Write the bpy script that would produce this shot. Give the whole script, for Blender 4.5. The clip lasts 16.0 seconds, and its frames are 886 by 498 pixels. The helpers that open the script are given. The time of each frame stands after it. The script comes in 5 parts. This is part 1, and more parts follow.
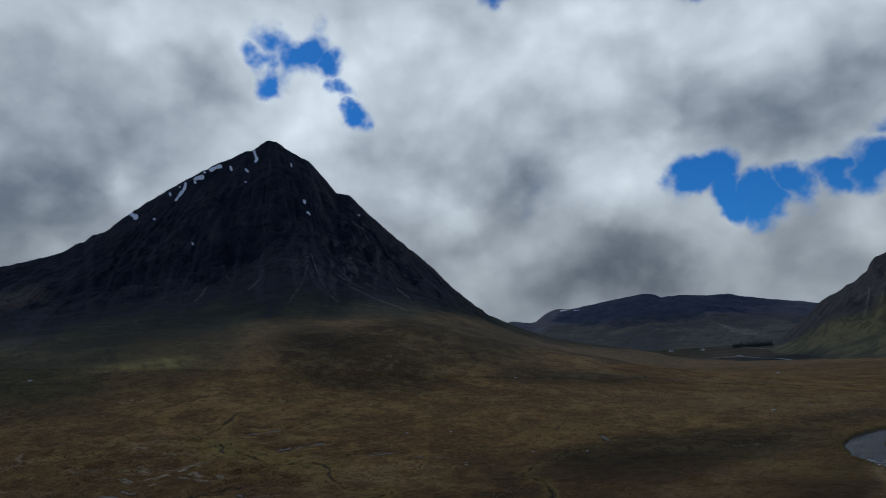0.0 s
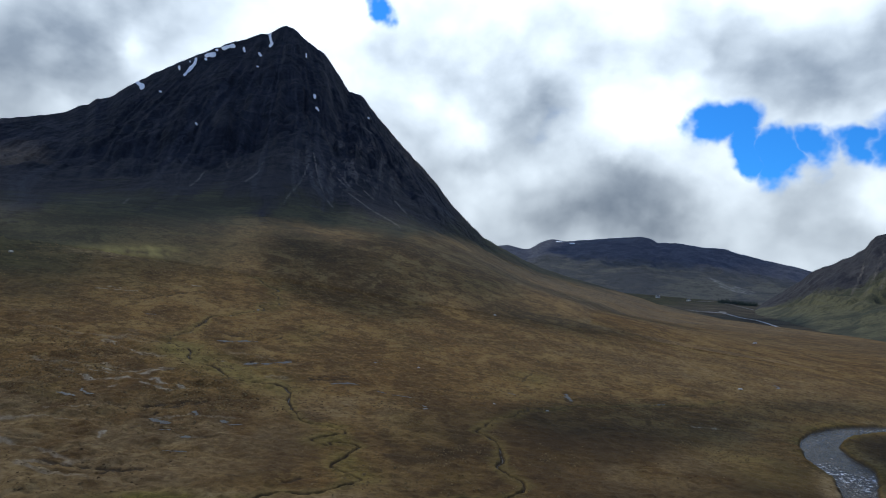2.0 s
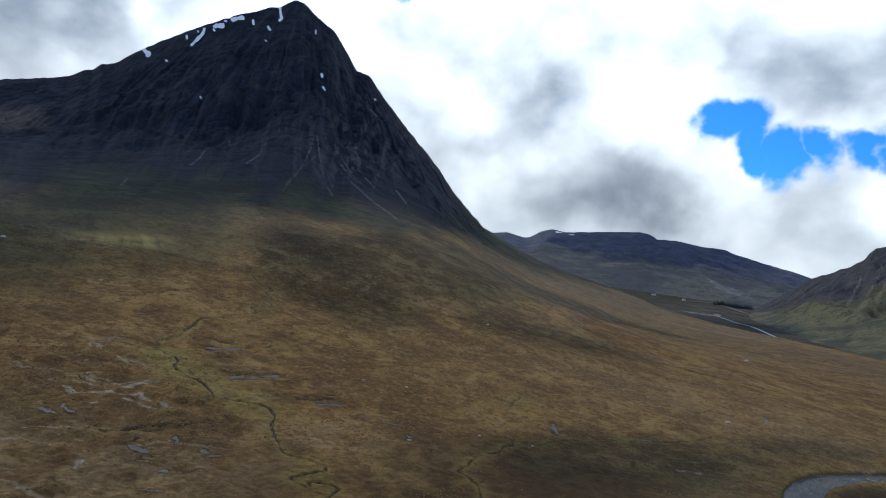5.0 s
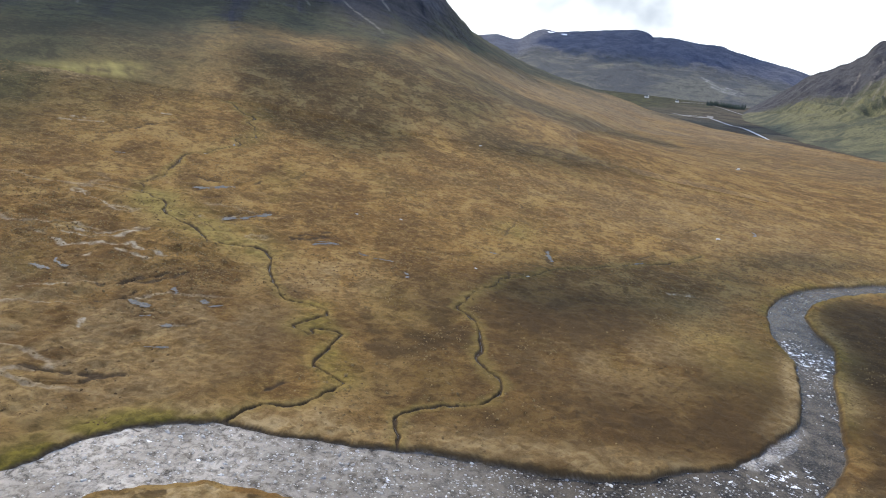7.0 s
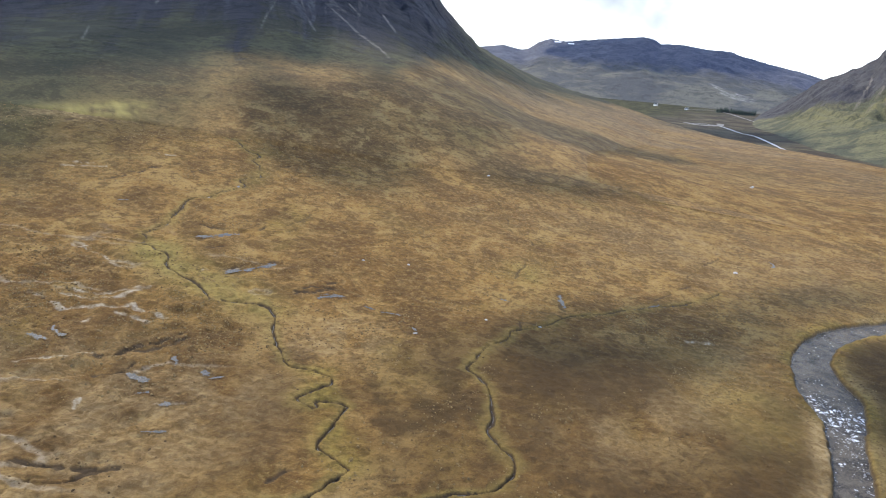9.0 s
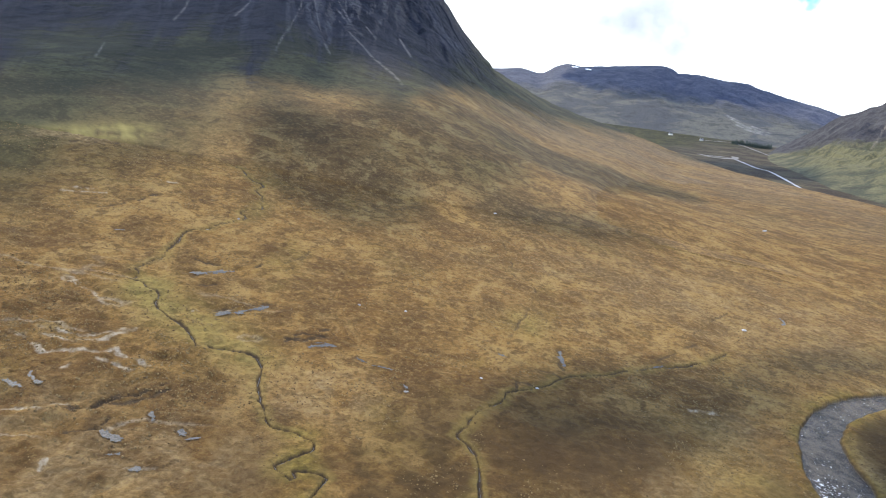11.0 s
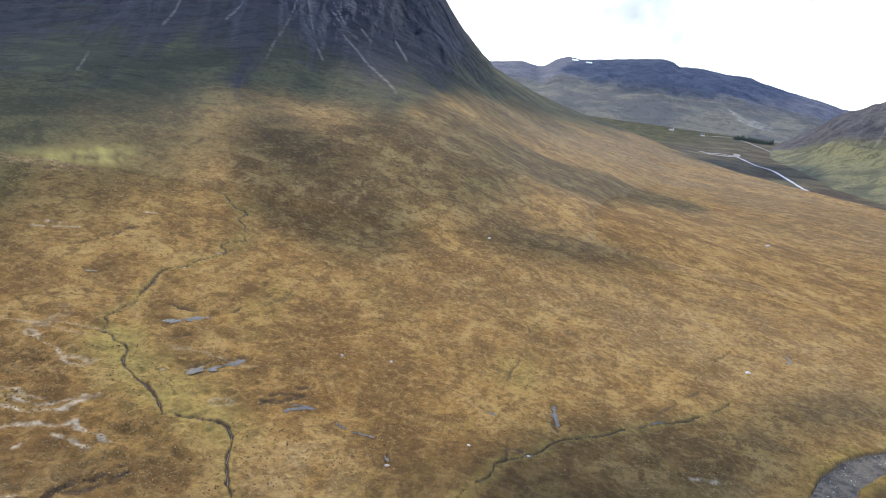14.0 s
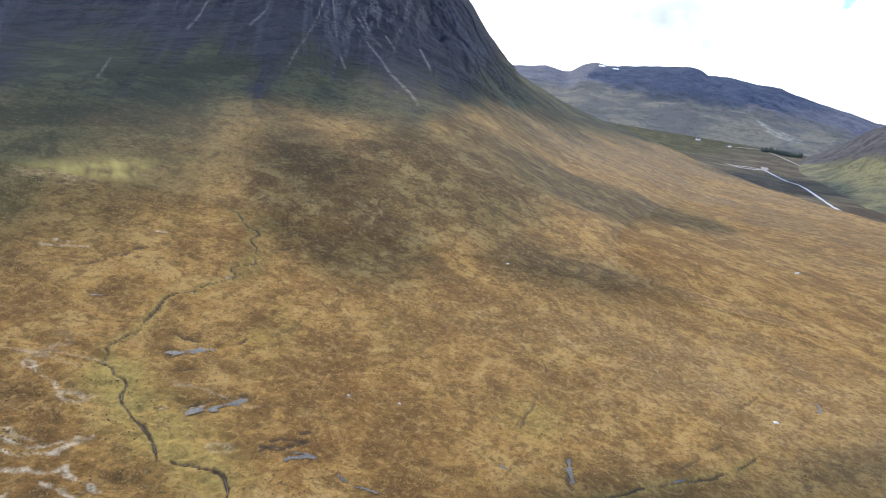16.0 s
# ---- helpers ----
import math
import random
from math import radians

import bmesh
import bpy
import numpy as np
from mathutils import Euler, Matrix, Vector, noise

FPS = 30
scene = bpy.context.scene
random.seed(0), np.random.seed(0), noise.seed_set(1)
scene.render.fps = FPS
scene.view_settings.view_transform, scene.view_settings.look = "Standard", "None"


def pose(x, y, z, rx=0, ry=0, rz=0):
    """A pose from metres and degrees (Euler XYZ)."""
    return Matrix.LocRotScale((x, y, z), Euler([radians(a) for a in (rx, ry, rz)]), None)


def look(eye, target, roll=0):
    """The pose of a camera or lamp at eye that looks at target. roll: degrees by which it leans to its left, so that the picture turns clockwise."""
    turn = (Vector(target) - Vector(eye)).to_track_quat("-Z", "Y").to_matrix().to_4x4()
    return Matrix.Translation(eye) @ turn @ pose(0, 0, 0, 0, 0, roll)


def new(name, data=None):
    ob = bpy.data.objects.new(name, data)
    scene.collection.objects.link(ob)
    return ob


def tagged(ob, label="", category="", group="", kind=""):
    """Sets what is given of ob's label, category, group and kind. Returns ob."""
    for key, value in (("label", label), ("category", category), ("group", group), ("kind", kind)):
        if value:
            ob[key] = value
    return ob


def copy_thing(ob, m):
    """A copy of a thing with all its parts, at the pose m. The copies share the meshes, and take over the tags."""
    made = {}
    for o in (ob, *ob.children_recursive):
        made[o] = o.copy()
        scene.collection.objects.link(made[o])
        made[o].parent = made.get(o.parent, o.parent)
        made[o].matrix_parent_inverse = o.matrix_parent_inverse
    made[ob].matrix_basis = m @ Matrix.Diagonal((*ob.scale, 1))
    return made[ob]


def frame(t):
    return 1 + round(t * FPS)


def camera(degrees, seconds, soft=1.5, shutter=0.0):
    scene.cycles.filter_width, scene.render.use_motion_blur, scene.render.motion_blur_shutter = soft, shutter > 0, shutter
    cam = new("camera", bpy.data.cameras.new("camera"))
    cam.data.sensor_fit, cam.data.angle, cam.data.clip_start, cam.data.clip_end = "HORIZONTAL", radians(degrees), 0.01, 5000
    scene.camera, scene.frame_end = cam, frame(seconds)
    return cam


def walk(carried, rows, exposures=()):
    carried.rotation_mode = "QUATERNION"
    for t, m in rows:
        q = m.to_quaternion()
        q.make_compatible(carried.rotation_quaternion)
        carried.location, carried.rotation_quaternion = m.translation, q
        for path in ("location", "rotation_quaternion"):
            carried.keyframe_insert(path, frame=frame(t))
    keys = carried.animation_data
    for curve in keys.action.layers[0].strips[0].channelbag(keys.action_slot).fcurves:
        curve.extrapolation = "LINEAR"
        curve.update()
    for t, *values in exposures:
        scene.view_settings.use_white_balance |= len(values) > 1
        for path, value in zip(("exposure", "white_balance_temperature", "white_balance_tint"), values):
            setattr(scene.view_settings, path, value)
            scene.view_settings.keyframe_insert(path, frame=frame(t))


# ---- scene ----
# ---------------------------------------------------------------- camera
cam = camera(68.0, 16.0, soft=1.0)
# seconds, eye x y z, yaw to the left, pitch up, lean
ROWS = [
    (0.0, 5.98, -26.66, 35.94, 3.83, 9.61, -3.42),
    (0.5, 6.97, -24.30, 38.69, 3.86, 6.74, -2.75),
    (1.0, 7.91, -22.33, 41.42, 4.08, 4.61, -1.95),
    (1.5, 9.07, -21.06, 44.37, 3.65, 2.94, 0.09),
    (2.0, 10.20, -20.55, 47.54, 3.81, 1.97, 4.95),
    (2.5, 11.18, -20.41, 50.70, 4.03, 1.85, 6.26),
    (3.0, 11.90, -20.18, 53.66, 3.81, 1.13, 6.76),
    (3.2, 11.39, -19.31, 54.40, 3.57, 0.70, 7.42),
    (5.3, 9.52, -16.68, 64.79, 3.54, 0.17, 8.36),
    (5.5, 9.46, -15.23, 64.30, 2.87, -4.98, 7.52),
    (5.7, 8.68, -14.21, 66.04, 2.14, -10.86, 7.50),
    (6.0, 7.30, -12.81, 66.88, 1.38, -17.21, 7.59),
    (6.5, 7.07, -10.40, 70.26, 0.46, -15.68, 6.41),
    (7.0, 6.71, -8.66, 72.68, 0.46, -16.06, 6.95),
    (7.5, 5.92, -6.63, 75.23, 0.79, -18.00, 4.88),
    (8.0, 6.06, -3.63, 79.01, 0.41, -16.11, 1.22),
    (8.5, 5.70, -1.30, 81.07, 1.64, -17.12, 6.91),
    (9.0, 6.01, 1.99, 84.86, 1.56, -15.35, 5.52),
    (9.2, 6.28, 2.66, 85.88, 1.65, -14.33, 5.61),
    (11.3, 8.20, 15.25, 97.34, 2.50, -13.97, 8.02),
    (11.5, 7.69, 17.15, 98.94, 2.19, -14.64, 7.91),
    (12.0, 7.86, 20.13, 101.79, 2.18, -14.67, 7.56),
    (12.5, 8.10, 23.32, 104.98, 2.40, -14.63, 7.73),
    (13.0, 8.43, 26.48, 107.97, 2.43, -14.94, 7.85),
    (13.5, 8.85, 29.44, 110.47, 2.51, -14.73, 7.89),
    (14.0, 9.13, 32.14, 112.45, 2.51, -14.77, 7.86),
    (14.5, 9.60, 35.65, 115.16, 2.61, -14.71, 8.66),
    (15.0, 9.74, 39.00, 117.88, 2.55, -14.64, 8.39),
    (15.5, 9.46, 42.68, 120.50, 2.84, -15.08, 9.39),
    (16.0, 8.13, 46.40, 122.81, 4.28, -14.95, 9.18),
]


def aim(x, y, z, yaw, pitch, lean):
    a, b = radians(yaw), radians(pitch)
    way = Vector((-math.sin(a) * math.cos(b), math.cos(a) * math.cos(b), math.sin(b)))
    eye = Vector((x, y, z))
    return look(eye, eye + way * 100, lean)


# seconds, stops, kelvin, tint
EXPOSURE = [(0.0, -3.4, 6000, 7), (0.5, -3.1, 6000, 7), (1.0, -2.75, 6000, 7), (2.5, -2.22, 6050, 7), (3.2, -2.1, 6050, 7), (5.3, -2.1, 6100, 8), (6.0, -1.30, 6700, 9), (7.0, -0.88, 6800, 9), (9.0, -0.60, 6800, 9), (12.0, -0.56, 6800, 9), (16.0, -0.47, 6800, 9)]
walk(cam, [(row[0], aim(*row[1:])) for row in ROWS], EXPOSURE)

# ---------------------------------------------------------------- light
SUN_AZ, SUN_EL = radians(-38), radians(43)
SUN = Vector((math.sin(SUN_AZ) * math.cos(SUN_EL), math.cos(SUN_AZ) * math.cos(SUN_EL), math.sin(SUN_EL)))
sun = new("sun", bpy.data.lights.new("sun", "SUN"))
sun.data.energy, sun.data.angle, sun.data.color = 6.6, radians(0.6), (1.0, 0.895, 0.735)
sun.matrix_world = look(SUN * 1000, (0, 0, 0))


def node(tree, kind, **values):
    made = tree.nodes.new(kind)
    for key, value in values.items():
        if key == "operation":
            made.operation = value
        elif key == "attribute_name":
            made.attribute_name = value
        else:
            made.inputs[key].default_value = value
    return made


def calc(tree, op, a, b=None, c=None, clamp=False):
    made = tree.nodes.new("ShaderNodeMath")
    made.operation, made.use_clamp = op, clamp
    for slot, value in zip(made.inputs, (a, b, c)):
        if value is None:
            continue
        if isinstance(value, (int, float)):
            slot.default_value = value
        else:
            tree.links.new(value, slot)
    return made.outputs[0]


def ramp(tree, value, lo, hi):
    made = tree.nodes.new("ShaderNodeMapRange")
    made.interpolation_type = "SMOOTHSTEP"
    tree.links.new(value, made.inputs[0])
    made.inputs[1].default_value, made.inputs[2].default_value = lo, hi
    return made.outputs[0]


def blend(tree, amount, a, b):
    made = tree.nodes.new("ShaderNodeMix")
    made.data_type = "RGBA"
    for slot, value in ((made.inputs[0], amount), (made.inputs[6], a), (made.inputs[7], b)):
        if isinstance(value, (int, float)):
            slot.default_value = value
        elif isinstance(value, tuple):
            slot.default_value = (*value, 1)
        else:
            tree.links.new(value, slot)
    return made.outputs[2]


def fbm(tree, vector, scale, detail=5.0, rough=0.55, warp=0.0):
    made = node(tree, "ShaderNodeTexNoise", Scale=scale, Detail=detail, Roughness=rough, Distortion=warp)
    tree.links.new(vector, made.inputs["Vector"])
    return made.outputs[0]


def shifted(tree, vector, by, scale=(1, 1, 1)):
    made = tree.nodes.new("ShaderNodeMapping")
    made.inputs["Location"].default_value, made.inputs["Scale"].default_value = by, scale
    tree.links.new(vector, made.inputs[0])
    return made.outputs[0]


def toward(az, el):
    a, b = radians(az), radians(el)
    return Vector((math.sin(a) * math.cos(b), math.cos(a) * math.cos(b), math.sin(b)))


def make_sky():
    world = bpy.data.worlds.new("sky")
    scene.world = world
    world.use_nodes = True
    t = world.node_tree
    t.nodes.clear()
    way = node(t, "ShaderNodeTexCoord").outputs["Generated"]
    air = t.nodes.new("ShaderNodeTexSky")
    air.sky_type, air.sun_disc, air.sun_elevation, air.sun_rotation = "NISHITA", False, SUN_EL, SUN_AZ
    air.altitude, air.dust_density, air.ozone_density = 300.0, 0.4, 3.0
    blue = node(t, "ShaderNodeVectorMath", operation="MULTIPLY")
    t.links.new(air.outputs[0], blue.inputs[0])
    blue.inputs[1].default_value = (0.115, 0.395, 0.74)
    # billows: broad heaps, rounded puffs on them and soft wisps
    coarse = fbm(t, shifted(t, way, (0.35, 1.7, 0.2), (1, 1, 1.5)), 2.1, 2.0, 0.45)
    mid = fbm(t, shifted(t, way, (2.1, 0.4, 0.9), (1, 1, 1.35)), 4.6, 6.0, 0.50, 0.2)
    fine = fbm(t, shifted(t, way, (1.1, 3.4, 0.6), (1, 1, 1.2)), 14.0, 6.0, 0.56, 0.2)
    tear = node(t, "ShaderNodeTexNoise", Scale=6.0, Detail=5.0, Roughness=0.56)
    t.links.new(way, tear.inputs["Vector"])
    off = node(t, "ShaderNodeVectorMath", operation="MULTIPLY_ADD")
    t.links.new(tear.outputs["Color"], off.inputs[0])
    off.inputs[1].default_value = (0.12, 0.12, 0.12)
    t.links.new(way, off.inputs[2])
    torn = node(t, "ShaderNodeVectorMath", operation="SUBTRACT")
    t.links.new(off.outputs[0], torn.inputs[0])
    torn.inputs[1].default_value = (0.06, 0.06, 0.06)

    def puffs(scale, by):
        cells = t.nodes.new("ShaderNodeTexVoronoi")
        cells.feature = "SMOOTH_F1"
        cells.inputs["Scale"].default_value, cells.inputs["Smoothness"].default_value = scale, 0.55
        t.links.new(shifted(t, torn.outputs[0], by, (1, 1, 1.25)), cells.inputs["Vector"])
        return calc(t, "SUBTRACT", 0.75, cells.outputs["Distance"])

    heap, knob = puffs(9.0, (0.3, 0.1, 0.7)), puffs(24.0, (0.8, 0.2, 0.1))
    body = calc(t, "ADD", calc(t, "MULTIPLY", mid, 0.6), calc(t, "MULTIPLY", fine, 0.2))
    body = calc(t, "ADD", body, calc(t, "ADD", calc(t, "MULTIPLY", heap, 0.16), calc(t, "MULTIPLY", knob, 0.09)))
    # clear holes between the clouds: direction and size
    holes = [(-15.5, 26.7, 0.027, 0.95), (-13.2, 25.4, 0.022, 0.9), (-11.4, 23.7, 0.020, 0.95), (-10.4, 21.8, 0.018, 0.95), (-18.5, 25.4, 0.016, 0.7), (2.6, 30.5, 0.024, 0.9), (19.1, 28.0, 0.018, 0.85), (17.4, 13.7, 0.024, 1.0),
             (19.6, 13.8, 0.025, 1.0), (20.3, 11.7, 0.021, 0.95), (22.9, 11.3, 0.021, 0.95), (25.6, 11.2, 0.021, 0.92), (28.2, 11.7, 0.021, 0.9), (30.6, 12.6, 0.027, 1.0), (31.9, 15.0, 0.022, 0.85), (35.0, 12.4, 0.040, 0.9),
             (80.0, 35.0, 0.35, 0.9), (150.0, 50.0, 0.45, 0.9), (-140.0, 35.0, 0.40, 0.9), (50.0, 34.0, 0.18, 0.9)]
    # bright heads and grey bellies of the clouds: direction, size and strength
    heads = [(-30.9, 24.9, 0.060, 0.30), (-30.6, 15.9, 0.022, 0.45), (-15.5, 22.0, 0.050, 0.40), (-12.7, 17.6, 0.040, 0.25), (-3.3, 12.6, 0.032, 0.45), (12.1, 13.6, 0.060, 0.40), (8.2, 23.5, 0.100, 0.22),
             (29.3, 7.9, 0.026, 0.60), (19.5, 8.2, 0.050, 0.30), (24.0, 5.0, 0.060, 0.22), (-4.2, 23.7, 0.080, 0.28), (-0.7, 6.3, 0.060, 0.20), (-20.9, 27.6, 0.070, 0.35), (22.2, 22.3, 0.060, 0.18)]
    bellies = [(-25.1, 23.4, 0.065, 0.40), (-36.7, 20.0, 0.120, 0.42), (-36.2, 13.5, 0.100, 0.42), (2.3, 16.1, 0.080, 0.44), (-1.4, 10.8, 0.075, 0.40), (9.0, 6.6, 0.100, 0.46), (13.8, 8.4, 0.060, 0.34),
               (25.2, 15.6, 0.060, 0.34), (29.0, 18.5, 0.075, 0.34), (-10.8, 15.4, 0.060, 0.34), (16.9, 21.5, 0.080, 0.24), (7.0, 20.0, 0.060, 0.20), (20.0, 18.0, 0.050, 0.22), (4.0, 4.6, 0.050, 0.25), (12.0, 4.6, 0.050, 0.30), (24.0, 7.4, 0.035, 0.25)]
    open_sky = None

    shred = node(t, "ShaderNodeTexNoise", Scale=11.0, Detail=4.0, Roughness=0.52)
    t.links.new(way, shred.inputs["Vector"])
    ragged = node(t, "ShaderNodeVectorMath", operation="MULTIPLY_ADD")
    t.links.new(shred.outputs["Color"], ragged.inputs[0])
    ragged.inputs[1].default_value = (0.10, 0.10, 0.10)
    t.links.new(shifted(t, torn.outputs[0], (-0.05, -0.05, -0.05)), ragged.inputs[2])

    def lobe(az, el, size, depth, flat=1.0, where=torn):
        away = node(t, "ShaderNodeVectorMath", operation="DISTANCE")
        t.links.new(shifted(t, where.outputs[0], (0, 0, 0), (1, 1, flat)), away.inputs[0])
        spot = toward(az, el)
        away.inputs[1].default_value = (spot.x, spot.y, spot.z * flat)
        far = calc(t, "DIVIDE", away.outputs["Value"], size)
        return calc(t, "MULTIPLY", calc(t, "EXPONENT", calc(t, "MULTIPLY", calc(t, "MULTIPLY", far, far), -0.6)), depth)

    for hole in holes:
        gap = lobe(hole[0], hole[1], hole[2] * 1.2, hole[3], 1.25, ragged)
        open_sky = gap if open_sky is None else calc(t, "MAXIMUM", open_sky, gap)
    density = calc(t, "SUBTRACT", calc(t, "ADD", calc(t, "MULTIPLY", calc(t, "SUBTRACT", body, 0.5), 2.0), 0.92), calc(t, "MULTIPLY", open_sky, 1.20))
    # the clouds thin out overhead
    rise = node(t, "ShaderNodeSeparateXYZ")
    t.links.new(way, rise.inputs[0])
    density = calc(t, "SUBTRACT", density, calc(t, "MULTIPLY", ramp(t, rise.outputs[2], 0.48, 0.72), 0.58))
    cover = ramp(t, density, -0.14, 0.50)
    # grey undersides and bright tops
    up = fbm(t, shifted(t, way, (2.1, 0.4, 0.97), (1, 1, 1.35)), 4.6, 5.0, 0.48, 0.2)
    lit = calc(t, "ADD", calc(t, "MULTIPLY", calc(t, "SUBTRACT", mid, up), 1.5), calc(t, "MULTIPLY", coarse, 0.9))
    lit = calc(t, "ADD", lit, calc(t, "MULTIPLY", calc(t, "SUBTRACT", fine, 0.5), 0.30))
    lit = calc(t, "ADD", lit, calc(t, "ADD", calc(t, "MULTIPLY", calc(t, "SUBTRACT", heap, 0.4), 0.42), calc(t, "MULTIPLY", calc(t, "SUBTRACT", knob, 0.4), 0.26)))
    lit = calc(t, "ADD", lit, calc(t, "MULTIPLY", open_sky, 0.25))
    for head in heads:
        lit = calc(t, "ADD", lit, lobe(*head))
    for belly in bellies:
        lit = calc(t, "SUBTRACT", lit, lobe(*belly, 1.6))
    tone = t.nodes.new("ShaderNodeMapRange")
    t.links.new(lit, tone.inputs[0])
    tone.inputs[1].default_value, tone.inputs[2].default_value = -0.45, 1.20
    shade = blend(t, tone.outputs[0], (1.35, 1.58, 1.92), (7.2, 7.6, 7.9))
    lift = calc(t, "ADD", 0.74, calc(t, "MULTIPLY", ramp(t, rise.outputs[2], 0.07, 0.32), 0.50))
    lift = calc(t, "MULTIPLY", lift, calc(t, "SUBTRACT", 1.0, calc(t, "MULTIPLY", ramp(t, rise.outputs[2], 0.46, 0.72), 0.72)))
    scaled = node(t, "ShaderNodeVectorMath", operation="SCALE")
    t.links.new(shade, scaled.inputs[0])
    t.links.new(lift, scaled.inputs["Scale"])
    colour = blend(t, cover, blue.outputs[0], scaled.outputs[0])
    back = node(t, "ShaderNodeBackground", Strength=1.0)
    t.links.new(colour, back.inputs[0])
    out = t.nodes.new("ShaderNodeOutputWorld")
    t.links.new(back.outputs[0], out.inputs[0])


make_sky()

# ---------------------------------------------------------------- materials
def material(name):
    made = bpy.data.materials.new(name)
    made.use_nodes = True
    t = made.node_tree
    return made, t, t.nodes["Principled BSDF"]


def place(t):
    return node(t, "ShaderNodeNewGeometry").outputs["Position"]


def attr(t, name):
    return node(t, "ShaderNodeAttribute", attribute_name=name).outputs["Fac"]


def relief(t, shader, height, distance, strength=1.0):
    made = node(t, "ShaderNodeBump", Distance=distance, Strength=strength)
    t.links.new(height, made.inputs["Height"])
    t.links.new(made.outputs[0], shader.inputs["Normal"])


def grass_colour(t, p):
    """Straw, rust and heather in drifts, clumps and blades."""
    drift = fbm(t, p, 0.011, 4.0, 0.55, 0.6)
    patch = fbm(t, shifted(t, p, (43, 11, 9)), 0.042, 6.0, 0.60, 0.7)
    clump = fbm(t, p, 0.13, 6.0, 0.64, 0.5)
    tuft = fbm(t, p, 0.42, 5.0, 0.70, 0.3)
    blade = fbm(t, p, 1.35, 5.0, 0.76)
    col = blend(t, ramp(t, drift, 0.40, 0.60), (0.145, 0.076, 0.022), (0.232, 0.134, 0.040))
    gold = fbm(t, shifted(t, p, (19, 23, 1), (1, 1.35, 1)), 0.030, 5.0, 0.6, 0.7)
    col = blend(t, calc(t, "MULTIPLY", ramp(t, gold, 0.50, 0.62), 0.6), col, (0.262, 0.157, 0.046))
    heath_dark = fbm(t, shifted(t, p, (31, 77, 5)), 0.020, 6.0, 0.64, 0.8)
    col = blend(t, calc(t, "MULTIPLY", ramp(t, heath_dark, 0.51, 0.63), 0.70), col, (0.096, 0.054, 0.018))
    moss = fbm(t, shifted(t, p, (71, 7, 15)), 0.017, 5.0, 0.6, 0.5)
    col = blend(t, calc(t, "MULTIPLY", ramp(t, moss, 0.55, 0.70), 0.5), col, (0.138, 0.101, 0.024))
    col = blend(t, calc(t, "MULTIPLY", ramp(t, patch, 0.51, 0.62), 0.72), col, (0.090, 0.048, 0.016))
    col = blend(t, calc(t, "MULTIPLY", ramp(t, patch, 0.47, 0.37), 0.72), col, (0.293, 0.189, 0.066))
    col = blend(t, calc(t, "MULTIPLY", ramp(t, clump, 0.51, 0.60), 0.68), col, (0.094, 0.052, 0.017))
    col = blend(t, calc(t, "MULTIPLY", ramp(t, clump, 0.47, 0.34), 0.45), col, (0.299, 0.195, 0.071))
    col = blend(t, calc(t, "MULTIPLY", ramp(t, tuft, 0.51, 0.61), 0.46), col, (0.070, 0.042, 0.015))
    col = blend(t, calc(t, "MULTIPLY", ramp(t, tuft, 0.47, 0.36), 0.38), col, (0.322, 0.212, 0.075))
    col = blend(t, calc(t, "MULTIPLY", ramp(t, blade, 0.50, 0.62), 0.32), col, (0.072, 0.040, 0.014))
    col = blend(t, calc(t, "MULTIPLY", ramp(t, blade, 0.47, 0.36), 0.24), col, (0.322, 0.212, 0.075))
    # thin cracks of bare peat
    vein = calc(t, "ABSOLUTE", calc(t, "SUBTRACT", fbm(t, shifted(t, p, (7, 41, 3), (1, 1.5, 1)), 0.055, 5.0, 0.62, 0.9), 0.5))
    where = ramp(t, fbm(t, shifted(t, p, (55, 19, 2)), 0.03, 4.0, 0.6), 0.48, 0.56)
    col = blend(t, calc(t, "MULTIPLY", calc(t, "MULTIPLY", ramp(t, vein, 0.014, 0.004), where), 0.35), col, (0.036, 0.020, 0.008))
    return col, tuft, blade, clump


